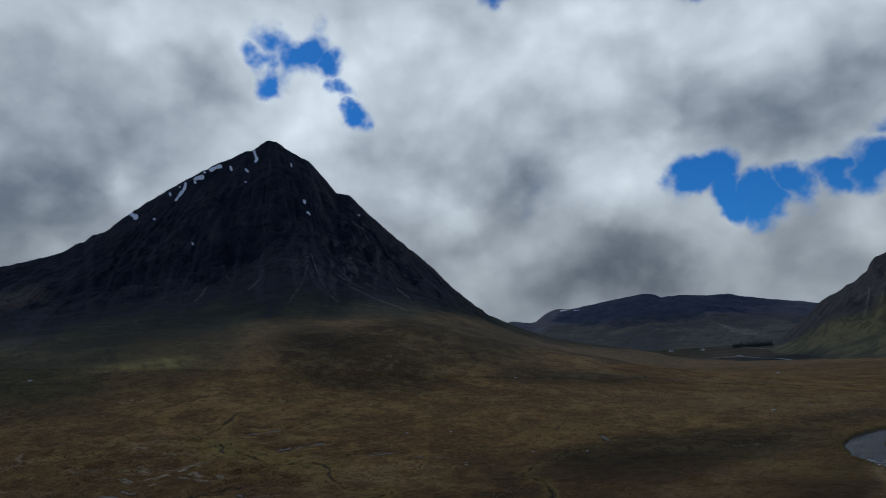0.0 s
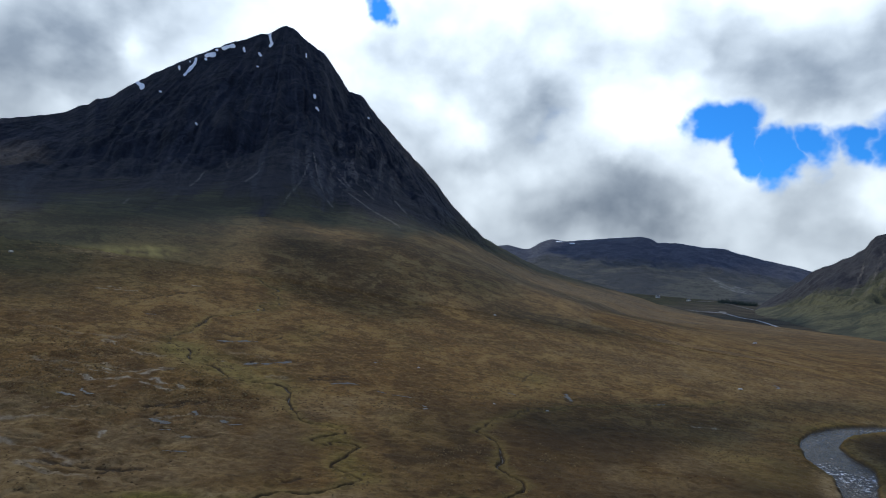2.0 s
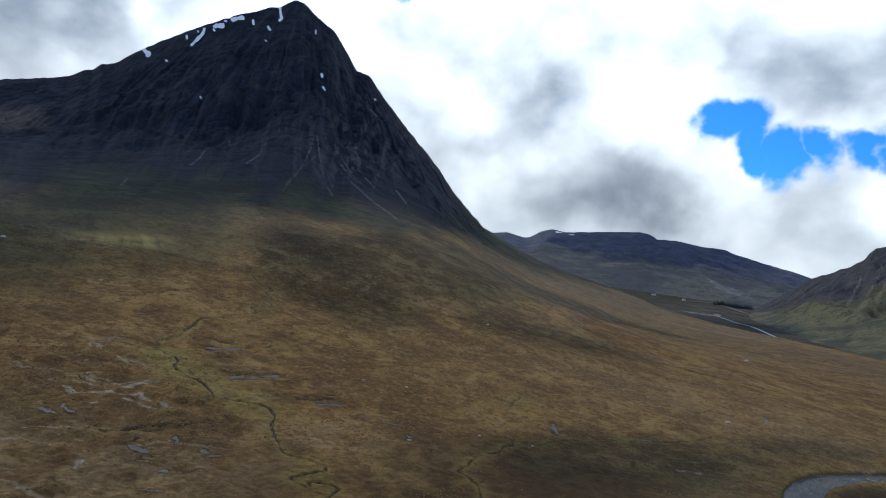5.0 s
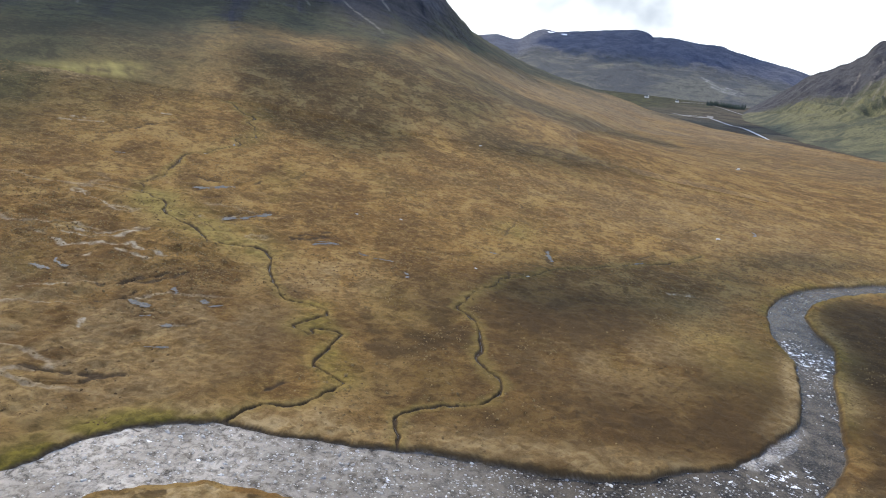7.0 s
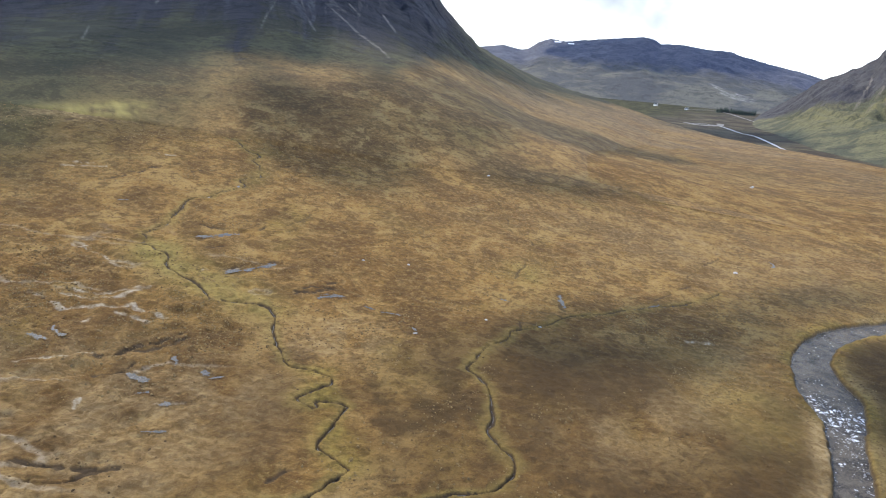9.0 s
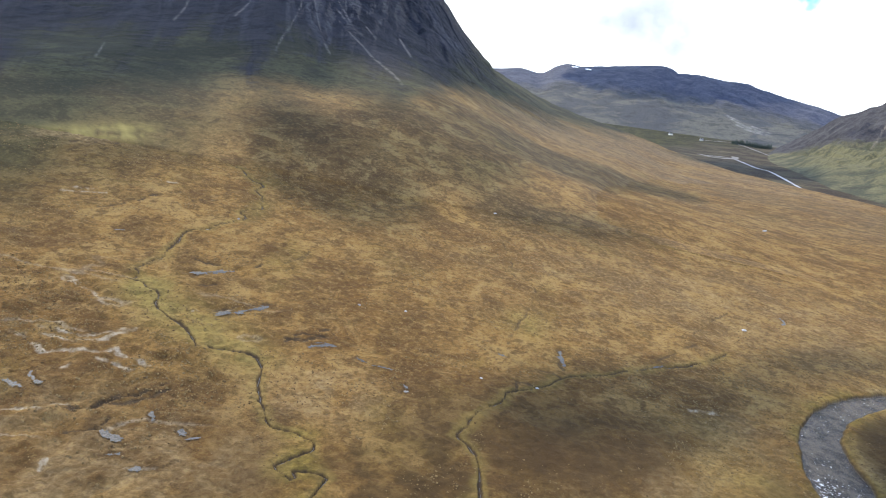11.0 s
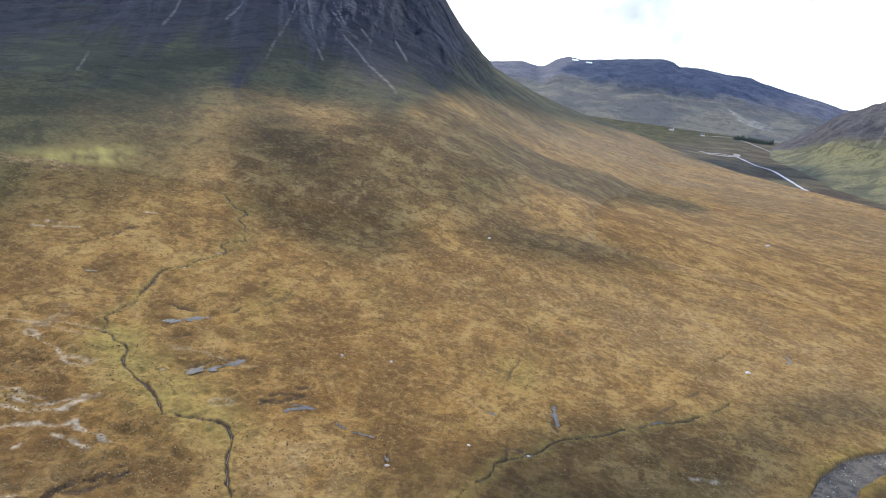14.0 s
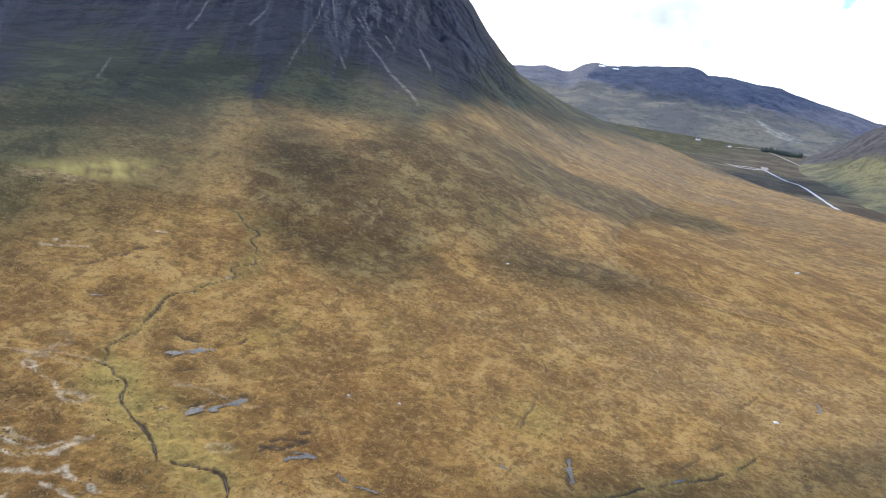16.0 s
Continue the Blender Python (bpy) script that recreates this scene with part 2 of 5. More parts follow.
def make_moor():
    m, t, s = material("moor_grass")
    p = place(t)
    col, tuft, blade, clump = grass_colour(t, p)
    col = blend(t, attr(t, "dun"), col, blend(t, ramp(t, clump, 0.42, 0.60), (0.150, 0.108, 0.060), (0.078, 0.062, 0.036)))
    col = blend(t, calc(t, "MULTIPLY", attr(t, "valley"), 0.85), col, blend(t, ramp(t, fbm(t, shifted(t, p, (0, 0, 0), (0.35, 1, 1)), 0.014, 5.0, 0.62, 0.5), 0.56, 0.72), blend(t, ramp(t, fbm(t, p, 0.012, 5.0, 0.6, 0.5), 0.42, 0.60), (0.026, 0.025, 0.023), (0.060, 0.058, 0.042)), (0.140, 0.132, 0.080)))
    slope = fbm(t, shifted(t, p, (13, 5, 8)), 0.02, 6.0, 0.66, 0.6)
    # dark green hill grass, darkened further for passing cloud shade
    hill = blend(t, ramp(t, slope, 0.45, 0.58), (0.016, 0.021, 0.010), (0.055, 0.052, 0.021))
    hill = blend(t, calc(t, "MULTIPLY", ramp(t, clump, 0.50, 0.60), 0.65), hill, (0.022, 0.021, 0.010))
    hill = blend(t, calc(t, "MULTIPLY", ramp(t, tuft, 0.47, 0.36), 0.32), hill, (0.130, 0.108, 0.040))
    hill = blend(t, calc(t, "MULTIPLY", ramp(t, tuft, 0.52, 0.62), 0.45), hill, (0.019, 0.020, 0.009))
    col = blend(t, attr(t, "apron"), col, hill)
    # dark brown of the heather and of the darkened near ground
    col = blend(t, calc(t, "MULTIPLY", attr(t, "heather"), calc(t, "ADD", 0.5, calc(t, "MULTIPLY", clump, 0.8))), col, (0.056, 0.034, 0.014))
    col = blend(t, calc(t, "MULTIPLY", attr(t, "lush"), calc(t, "ADD", 0.35, clump)), col, blend(t, ramp(t, tuft, 0.35, 0.65), (0.262, 0.196, 0.058), (0.165, 0.124, 0.037)))
    col = blend(t, calc(t, "MULTIPLY", attr(t, "moss"), calc(t, "ADD", 0.45, clump)), col, blend(t, ramp(t, tuft, 0.35, 0.65), (0.156, 0.122, 0.019), (0.070, 0.057, 0.012)))
    col = blend(t, attr(t, "straw"), col, blend(t, ramp(t, tuft, 0.35, 0.65), (0.34, 0.25, 0.125), (0.175, 0.113, 0.045)))
    col = blend(t, attr(t, "wet"), col, blend(t, ramp(t, tuft, 0.35, 0.65), (0.37, 0.315, 0.225), (0.20, 0.150, 0.085)))
    col = blend(t, attr(t, "peat"), col, blend(t, blade, (0.032, 0.022, 0.013), (0.085, 0.060, 0.034)))
    col = blend(t, attr(t, "bed"), col, blend(t, ramp(t, fbm(t, p, 1.9, 4.0, 0.7), 0.4, 0.6), (0.11, 0.10, 0.085), (0.30, 0.285, 0.26)))
    t.links.new(col, s.inputs["Base Color"])
    s.inputs["Roughness"].default_value, s.inputs["Specular IOR Level"].default_value = 0.95, 0.1
    relief(t, s, calc(t, "ADD", calc(t, "ADD", tuft, clump), calc(t, "MULTIPLY", blade, 0.4)), 0.9)
    return m


def make_rock(name, rock_a, rock_b, grass_a, grass_b, scree, size=1.0):
    """Mountain side: grass low down, rock above, pale scree where the mask says."""
    m, t, s = material(name)
    p = place(t)
    big = fbm(t, p, 0.010 / size, 6.0, 0.62, 0.6)
    band = fbm(t, shifted(t, p, (9, 4, 2), (1, 1, 0.7)), 0.030 / size, 7.0, 0.66, 0.7)
    grit = fbm(t, p, 0.16 / size, 6.0, 0.7)
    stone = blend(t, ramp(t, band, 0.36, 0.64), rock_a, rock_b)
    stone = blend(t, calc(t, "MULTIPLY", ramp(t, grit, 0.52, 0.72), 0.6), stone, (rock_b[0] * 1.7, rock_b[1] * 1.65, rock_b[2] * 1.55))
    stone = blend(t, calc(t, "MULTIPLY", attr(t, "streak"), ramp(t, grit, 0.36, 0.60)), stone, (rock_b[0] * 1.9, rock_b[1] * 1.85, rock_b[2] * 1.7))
    turf = blend(t, ramp(t, big, 0.44, 0.58), grass_a, grass_b)
    turf = blend(t, calc(t, "MULTIPLY", ramp(t, fbm(t, shifted(t, p, (3, 9, 4)), 0.045 / size, 6.0, 0.68, 0.6), 0.50, 0.62), 0.6), turf, (grass_a[0] * 0.5, grass_a[1] * 0.48, grass_a[2] * 0.5))
    low, tuft, blade, clump = grass_colour(t, p)
    turf = blend(t, calc(t, "MULTIPLY", ramp(t, clump, 0.50, 0.60), 0.65), turf, (grass_a[0] * 0.8, grass_a[1] * 0.75, grass_a[2] * 0.8))
    turf = blend(t, calc(t, "MULTIPLY", ramp(t, tuft, 0.47, 0.36), 0.32), turf, (grass_b[0] * 1.9, grass_b[1] * 1.75, grass_b[2] * 1.6))
    turf = blend(t, calc(t, "MULTIPLY", ramp(t, tuft, 0.52, 0.62), 0.45), turf, (grass_a[0] * 0.7, grass_a[1] * 0.7, grass_a[2] * 0.7))
    low = blend(t, attr(t, "dun"), low, blend(t, ramp(t, clump, 0.42, 0.60), (0.150, 0.108, 0.060), (0.078, 0.062, 0.036)))
    turf = blend(t, attr(t, "apron"), low, turf)
    # yellow of the sunlit gap, painted on the turf
    turf = blend(t, attr(t, "lush"), turf, (0.30, 0.245, 0.075))
    edge = calc(t, "ADD", attr(t, "rocky"), calc(t, "MULTIPLY", calc(t, "SUBTRACT", calc(t, "ADD", calc(t, "MULTIPLY", big, 0.6), calc(t, "MULTIPLY", band, 0.4)), 0.5), 1.5))
    col = blend(t, ramp(t, edge, 0.24, 0.78), turf, stone)
    col = blend(t, calc(t, "MULTIPLY", attr(t, "scree"), ramp(t, grit, 0.38, 0.54)), col, scree)
    t.links.new(col, s.inputs["Base Color"])
    s.inputs["Roughness"].default_value, s.inputs["Specular IOR Level"].default_value = 0.92, 0.15
    crag = calc(t, "MULTIPLY", calc(t, "ADD", calc(t, "MULTIPLY", band, 1.2), calc(t, "MULTIPLY", grit, 0.5)), calc(t, "ADD", 0.12, calc(t, "MULTIPLY", ramp(t, edge, 0.24, 0.78), 0.88)))
    relief(t, s, crag, 8.0 * size, 0.7)
    return m


def make_plain(name, a, b, scale, rough=0.85, bump=0.05, spec=0.3):
    m, t, s = material(name)
    p = place(t)
    f = fbm(t, p, scale, 5.0, 0.65)
    t.links.new(blend(t, ramp(t, f, 0.35, 0.65), a, b), s.inputs["Base Color"])
    s.inputs["Roughness"].default_value, s.inputs["Specular IOR Level"].default_value = rough, spec
    if bump:
        relief(t, s, f, bump)
    return m


def make_stone():
    m, t, s = material("river_stone")
    p = place(t)
    rnd = node(t, "ShaderNodeObjectInfo").outputs["Random"]
    isl = node(t, "ShaderNodeNewGeometry").outputs["Random Per Island"]
    pick = calc(t, "FRACT", calc(t, "ADD", rnd, isl))
    col = blend(t, pick, (0.11, 0.104, 0.095), (0.56, 0.545, 0.51))
    col = blend(t, calc(t, "MULTIPLY", ramp(t, fbm(t, p, 2.0, 5.0, 0.7), 0.48, 0.66), 0.6), col, (0.13, 0.125, 0.10))
    t.links.new(col, s.inputs["Base Color"])
    s.inputs["Roughness"].default_value = 0.75
    relief(t, s, fbm(t, p, 5.0, 5.0, 0.7), 0.06)
    return m


def make_water(name, shallow, deep, chop, foam=True):
    m, t, s = material(name)
    p = place(t)
    wave = fbm(t, p, 0.85, 4.0, 0.62, 0.6)
    small = fbm(t, p, 3.2, 3.0, 0.6)
    pool = fbm(t, shifted(t, p, (3, 8, 1)), 0.16, 4.0, 0.6, 0.5)
    col = blend(t, ramp(t, pool, 0.40, 0.62), shallow, deep)
    col = blend(t, calc(t, "MULTIPLY", ramp(t, fbm(t, p, 2.0, 6.0, 0.75, 0.4), 0.47, 0.64), 0.65), col, (shallow[0] * 1.9, shallow[1] * 1.9, shallow[2] * 1.85))
    if foam:
        # pale gravel, and glare of the left reach put into the water colour
        col = blend(t, calc(t, "MULTIPLY", attr(t, "shoal"), ramp(t, fbm(t, p, 0.55, 6.0, 0.72, 0.6), 0.30, 0.62)), col, (0.46, 0.42, 0.355))
        # broken water over the rapids, thin flecks elsewhere
        quick = attr(t, "rapid")
        fleck = fbm(t, shifted(t, p, (5, 2, 9)), 0.42, 8.0, 0.70, 0.3)
        white = ramp(t, calc(t, "ADD", fleck, calc(t, "MULTIPLY", quick, 0.15)), 0.675, 0.735)
        col = blend(t, white, col, (0.80, 0.82, 0.84))
        t.links.new(calc(t, "ADD", 0.20, calc(t, "MULTIPLY", white, 0.5)), s.inputs["Roughness"])
    else:
        s.inputs["Roughness"].default_value = 0.42
    t.links.new(col, s.inputs["Base Color"])
    s.inputs["IOR"].default_value = 1.33
    s.inputs["Specular IOR Level"].default_value = 0.12 if foam else 0.10
    relief(t, s, calc(t, "ADD", wave, calc(t, "MULTIPLY", small, 0.35)), chop)
    return m


MOOR = make_moor()
# distance haze is put into these rock colours as blue, most in the far hill
ROCK = make_rock("hazy_mountain_rock", (0.006, 0.008, 0.014), (0.018, 0.021, 0.031), (0.015, 0.019, 0.010), (0.048, 0.047, 0.020), (0.185, 0.168, 0.155))
FAR_ROCK = make_rock("hazy_far_hill_rock", (0.050, 0.058, 0.084), (0.084, 0.094, 0.122), (0.058, 0.064, 0.068), (0.112, 0.112, 0.088), (0.24, 0.235, 0.22), 2.0)
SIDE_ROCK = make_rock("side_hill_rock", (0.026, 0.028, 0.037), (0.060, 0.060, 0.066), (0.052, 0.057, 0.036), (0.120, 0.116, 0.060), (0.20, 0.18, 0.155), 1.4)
SNOW = make_plain("old_snow", (0.74, 0.76, 0.80), (0.86, 0.87, 0.88), 0.15, 0.7, 0.3)
STONE = make_stone()
WATER = make_water("river_water", (0.074, 0.062, 0.047), (0.017, 0.016, 0.015), 0.30)
STILL = make_water("pool_water", (0.098, 0.096, 0.090), (0.060, 0.060, 0.058), 0.04, foam=False)
CLOUD = make_plain("cloud_white", (0.80, 0.80, 0.80), (0.9, 0.9, 0.9), 0.01, 1.0, 0.0, 0.0)
TARMAC = make_plain("road_grit", (0.16, 0.155, 0.15), (0.24, 0.235, 0.225), 0.05, 0.9, 0.0)
LIME = make_plain("limewash", (0.74, 0.73, 0.70), (0.84, 0.83, 0.80), 0.8, 0.85, 0.02)
SLATE = make_plain("roof_slate", (0.07, 0.075, 0.085), (0.13, 0.13, 0.14), 0.9, 0.6, 0.03)
GLASS = make_plain("dark_pane", (0.02, 0.022, 0.025), (0.03, 0.032, 0.035), 0.5, 0.1, 0.0, 0.5)
NEEDLE = make_plain("spruce_needles", (0.040, 0.058, 0.050), (0.075, 0.098, 0.078), 0.3, 0.9, 0.2, 0.1)
BARK = make_plain("spruce_bark", (0.05, 0.037, 0.027), (0.10, 0.075, 0.055), 0.6, 0.9, 0.05)

# ---------------------------------------------------------------- terrain
TABLE = np.random.RandomState(7).rand(256, 256)


def value_noise(x, y, size, seed=0):
    """Smooth noise from 0 to 1 with cells of that size in metres."""
    u, v = x / size + 17.31 * seed, y / size + 5.77 * seed
    i, j = np.floor(u).astype(int), np.floor(v).astype(int)
    a, b = u - i, v - j
    a, b = a * a * a * (a * (a * 6 - 15) + 10), b * b * b * (b * (b * 6 - 15) + 10)
    i, j, k, l = i % 256, j % 256, (i + 1) % 256, (j + 1) % 256
    return (TABLE[i, j] * (1 - a) + TABLE[k, j] * a) * (1 - b) + (TABLE[i, l] * (1 - a) + TABLE[k, l] * a) * b


def octaves(x, y, size, count=4, seed=0, keep=0.5):
    total, weight, amount = 0, 1.0, 0
    for n in range(count):
        total = total + weight * value_noise(x, y, size / 2**n, seed + n)
        amount += weight
        weight *= keep
    return total / amount - 0.5


def step(value, lo, hi):
    s = np.clip((value - lo) / (hi - lo), 0, 1)
    return s * s * (3 - 2 * s)


def moor_plane(x, y):
    """The moor's broad lie as it climbs to the mountain."""
    top = np.interp(x, [-300, -150, 0, 150, 300], [400, 440, 520, 560, 560])
    y = np.clip(top - 35 * np.log1p(np.exp(np.clip((top - y) / 35, -50, 50))), 60, 520)
    u, v = np.clip(x, -300, 300) / 300, y / 300
    z = 6.45 + 3.74 * u + -25.45 * v + -1.59 * u * v + 27.56 * v * v + -5.17 * u * u + -20.93 * u * v * v + 14.34 * u * u * v
    return z


def base(x, y):
    """The moor, which falls to the valley floor farther out."""
    z = moor_plane(x, y)
    r = np.hypot(x, y)
    floor = np.interp(r, [0, 1200, 1500, 1900, 2400, 2900, 3300, 5000], [-12, -12, -14, -8, 2, 16, 34, 60])
    k = step(r, 900, 1550) * step(y, -200, 400)
    return z * (1 - k) + floor * k


FAR_BANK = [(-96, 36), (-80, 54), (-67, 71), (-61, 81.3), (-58.8, 84.7), (-56.6, 88.8), (-54, 93), (-50.4, 95.9), (-46.5, 98.7), (-42.1, 100.9), (-37.3, 102.4), (-32.8, 103.8), (-26.3, 102.6), (-20.6, 101.8), (-15.1, 101.9), (-9.6, 101.7), (-4.1, 101.5), (0.3, 101.5), (5.7, 101.6), (10.5, 101.3), (17.7, 100.6), (23.1, 100.4), (28.4, 99.7), (33.6, 98.9), (39, 99.3), (44.6, 100.3), (50.5, 102.2), (56.8, 105.1), (63.2, 107.5), (68.6, 109.8), (75.3, 114.8), (83.5, 122.4), (91.9, 130.7), (97.5, 138.7), (102.4, 148.6), (109.4, 164), (112.7, 176.2), (113.2, 186.6), (117, 199.4), (123.7, 216.9), (133.4, 231.8), (144.6, 244.2), (159.3, 255.4), (179, 265.4), (202.6, 277.8), (250, 300), (330, 322)]
NEAR_BANK = [(-76, 24), (-64, 38), (-56, 52), (-51.8, 62.2), (-50.1, 65.4), (-48.3, 69), (-46.4, 74.8), (-43.5, 77.8), (-40.1, 80.2), (-36.2, 81.8), (-32, 83.3), (-27.5, 84.1), (-22.6, 84), (-17.6, 83.3), (-12.6, 82.7), (-7.7, 82.3), (-3, 82.4), (1.7, 80.9), (6.6, 78.8), (11.3, 77.6), (15.9, 76.9), (20.4, 77), (25, 77.7), (34.5, 79.7), (39.4, 81.4), (44.5, 83.1), (49.8, 85), (55.2, 86.7), (61, 89.2), (67.1, 92.2), (73.3, 94.6), (79, 97.9), (86.6, 104.3), (94.5, 113.8), (98.9, 121), (103.9, 131.5), (110.3, 145.4), (118.4, 161.8), (131.2, 185.9), (132.9, 195.3), (134.2, 205.2), (137.1, 216.4), (142.8, 226.6), (152.5, 237.4), (167, 247.9), (193.6, 262.9), (250, 283), (334, 304)]
BURN = [(-33.3, 103), (-31, 106.7), (-27.2, 110.9), (-23.2, 111.2), (-19.6, 113.5), (-16.4, 117.9), (-14.5, 120.8), (-12.6, 124.3), (-16, 126.1), (-19.6, 129.4), (-21.2, 132.4), (-20.6, 137.1), (-19.3, 142.8), (-18.6, 150.9), (-22.8, 151.4), (-26.3, 151), (-24.9, 148.7), (-26.7, 147.6), (-28.8, 149.4), (-30.8, 151.9), (-28.3, 155.9), (-25.3, 159.1), (-24.6, 163.6), (-27.7, 166.4), (-32.8, 167.8), (-37.8, 168.5), (-40.4, 170.5), (-43.2, 175.9), (-46.4, 182.7), (-49.1, 190), (-51.5, 197.8), (-54.4, 202.8), (-57.4, 204.6), (-64, 204.4), (-70.4, 203.5), (-74.4, 202.6)]
BURN_UP = [(-74.2, 202.5), (-76.7, 205.7), (-80.7, 209.7), (-86.4, 214.9), (-91.5, 218.8), (-97.2, 223.4), (-100.8, 227.8), (-103.2, 233.7), (-108.4, 236.6), (-112.8, 240.3), (-118.2, 241.4), (-116.9, 245.2), (-120, 249.3), (-120.7, 252.7), (-118.8, 260.1), (-116.1, 264.8), (-118.8, 272.5), (-118.4, 280.9), (-120.4, 288.6), (-118.8, 294.6), (-113.6, 299.3), (-111.2, 307), (-106.6, 313.7), (-103, 320.5), (-108, 324.3), (-106, 330.4), (-101.2, 335.3), (-105.8, 349.5), (-111.4, 355.6), (-111.3, 366), (-118.3, 367.9), (-129.1, 378), (-137.7, 382.6), (-147.7, 389.8)]
SIKE = [(1.7, 101.3), (1.4, 104.3), (0.8, 109.5), (0.6, 113.4), (3.3, 116.8), (6.9, 118.9), (11.8, 120.7), (15.5, 121.3), (19.3, 123.9), (22, 127.3), (23.3, 131.7), (23.1, 136.1), (21.1, 138.5), (19, 142.6), (17.3, 146.5), (18.5, 154.6), (19, 162.2), (17, 170.5), (14.5, 175.2), (11.8, 180.1), (14.3, 185.7), (15.7, 191), (18.8, 196.3), (23, 200.6), (25.6, 206.2), (27.4, 210.7), (33.8, 215.4), (39.6, 219), (43.7, 224.6), (47, 228.6), (54.2, 232.3), (62.8, 237.3), (71, 243.8), (79.3, 249.1), (88.9, 254.4), (101.9, 262.7), (113.9, 272.8), (121, 280.3)]
RUNNELS = [
    [(45.5, 227.5), (42.2, 230), (38.5, 232.5), (34.6, 235), (29.6, 235.3), (25.6, 238.6), (22.5, 241.7)],
    [(46.7, 234.1), (45.5, 238.7), (47.3, 244.1), (46.7, 250.1), (54.1, 256.4), (62.7, 261.4), (66.9, 263)],
    [(27.1, 247.2), (28.9, 258.2), (31.9, 270.5), (35.1, 281.8), (37.5, 293.6), (40.1, 306.2), (40.3, 316.1), (34, 323.2), (28.7, 328.4), (24.7, 330.1), (29.8, 340.2), (27.6, 350.8), (26.4, 362.6), (24.7, 371.1)],
    [(109.6, 293.5), (117.6, 305.3), (126.1, 318), (138.5, 333.2)],
    [(82.7, 255.7), (92.1, 266.6), (101.9, 276.9), (108.6, 283.4)],
    [(-55.3, 336.5), (-51, 346.7)],
    [(-156.5, 310.4), (-149.3, 320.6), (-141.8, 331.7)],
    [(29.2, 212.1), (29.3, 219.1), (33, 218.5), (35.8, 217.8)],
    [(-70, 274), (-65.7, 281), (-64.2, 300.6)],
    [(-75.1, 279.1), (-66.8, 288.1), (-64.9, 296.6)],
]
# wet hollows: half width and the line along which the water lies
POOLS = [
    (1.25, [(-74.2, 175.6), (-70.6, 170.5), (-68.7, 164.8), (-67.6, 162)]),
    (1, [(-58.4, 158.7), (-53.9, 157.6)]),
    (0.9, [(-77.7, 155.1), (-72.5, 152.4), (-69.5, 152)]),
    (2.2, [(-76.9, 228), (-71.1, 233.7), (-64.8, 241.8)]),
    (1.6, [(-99.5, 255.1), (-93.5, 260.3), (-87.1, 265.2)]),
    (1.4, [(-40.3, 218.2), (-34.6, 219.9)]),
    (1, [(-25.1, 214.8), (-19.9, 211.7)]),
    (0.8, [(22.1, 240.6), (25.6, 237.8), (29.6, 235.6)]),
    (0.7, [(46.9, 250.9), (46.9, 238.3)]),
    (0.8, [(-146, 279.1), (-138.3, 281.9), (-133.7, 286.2)]),
    (1.5, [(-113.2, 167.8), (-107.7, 166.9), (-101, 165.2)]),
    (0.7, [(-122.3, 184), (-114.9, 174.1)]),
    (0.9, [(-56.8, 156), (-53.5, 158.2)]),
    (1, [(-62.2, 142), (-56.5, 143.2), (-53.8, 145.9)]),
    (0.7, [(-62.3, 130.1), (-56.3, 131)]),
    (0.9, [(-7.5, 208.2), (-6.1, 198)]),
    (0.8, [(-40.8, 220.7), (-34.7, 220.8)]),
    (0.9, [(153.3, 316.3), (167.8, 336.7), (168.5, 344.6)]),
    (0.7, [(77.8, 247.9), (87.3, 254.7)]),
    (0.9, [(-9, 206.2), (-6.3, 200.6)]),
    (0.7, [(-24.8, 212.7), (-19.1, 211.9), (-11.7, 211.9)]),
    (1.1, [(-112.9, 177.6), (-109.4, 174.5), (-103, 169.5)]),
    (0.8, [(-71.7, 144.4), (-67.6, 146.5)]),
]
# open cuts of bare peat, one painted shade; bleached wet strips, one sunlit gap
HAGS_SHADE = [
    [(-90.3, 162.1), (-84.6, 162.4), (-83, 170.5), (-77.1, 173.6), (-74.4, 178.7), (-69.3, 186)],
    [(-50.6, 217.9), (-48.1, 222), (-44.4, 222.3), (-38.3, 228.6)],
    [(-105.1, 267.8), (-98.7, 266.6), (-90.1, 268.4), (-83, 277.2)],
    [(-92.7, 265.1), (-83.8, 267.6), (-78.9, 277.2)],
    [(-50.9, 219.9), (-44.1, 221.1), (-37.4, 228.2)],
    [(-44.3, 229.3), (-38.9, 232.9)],
    [(-80.5, 230.1), (-73, 236.1), (-64.5, 243.9)],
    [(-49.4, 224.5), (-38.7, 227.9), (-36.7, 230)],
    [(-90.6, 159.6), (-85.3, 162.6), (-83.6, 168.4), (-75.8, 174.2)],
    [(-83.8, 151.7), (-78, 154.7), (-78.1, 159.4)],
    [(-73.2, 108.4), (-67.6, 108.7), (-64.8, 111.8), (-59.2, 116)],
    [(-28.3, 116.5), (-26, 121.2), (-23.8, 122.5)],
    [(-80.5, 166.7), (-73.7, 171.7), (-71.1, 177.5)],
    [(-132.8, 325.5), (-124.4, 330.8)],
    [(-94.9, 355.5), (-92.5, 358.6)],
    # cloud shade below the mountain's foot, painted as a dark line
    [(-214.8, 353.8), (-195.8, 366.8)],
    [(-96.5, 244), (-88.1, 249.6)],
    [(-150.7, 242), (-143.2, 248.3)],
    [(-162.4, 295.6), (-155.5, 306.1), (-150.6, 321.7)],
    [(-79.2, 114.3), (-69.8, 115), (-63.2, 114.7)],
]
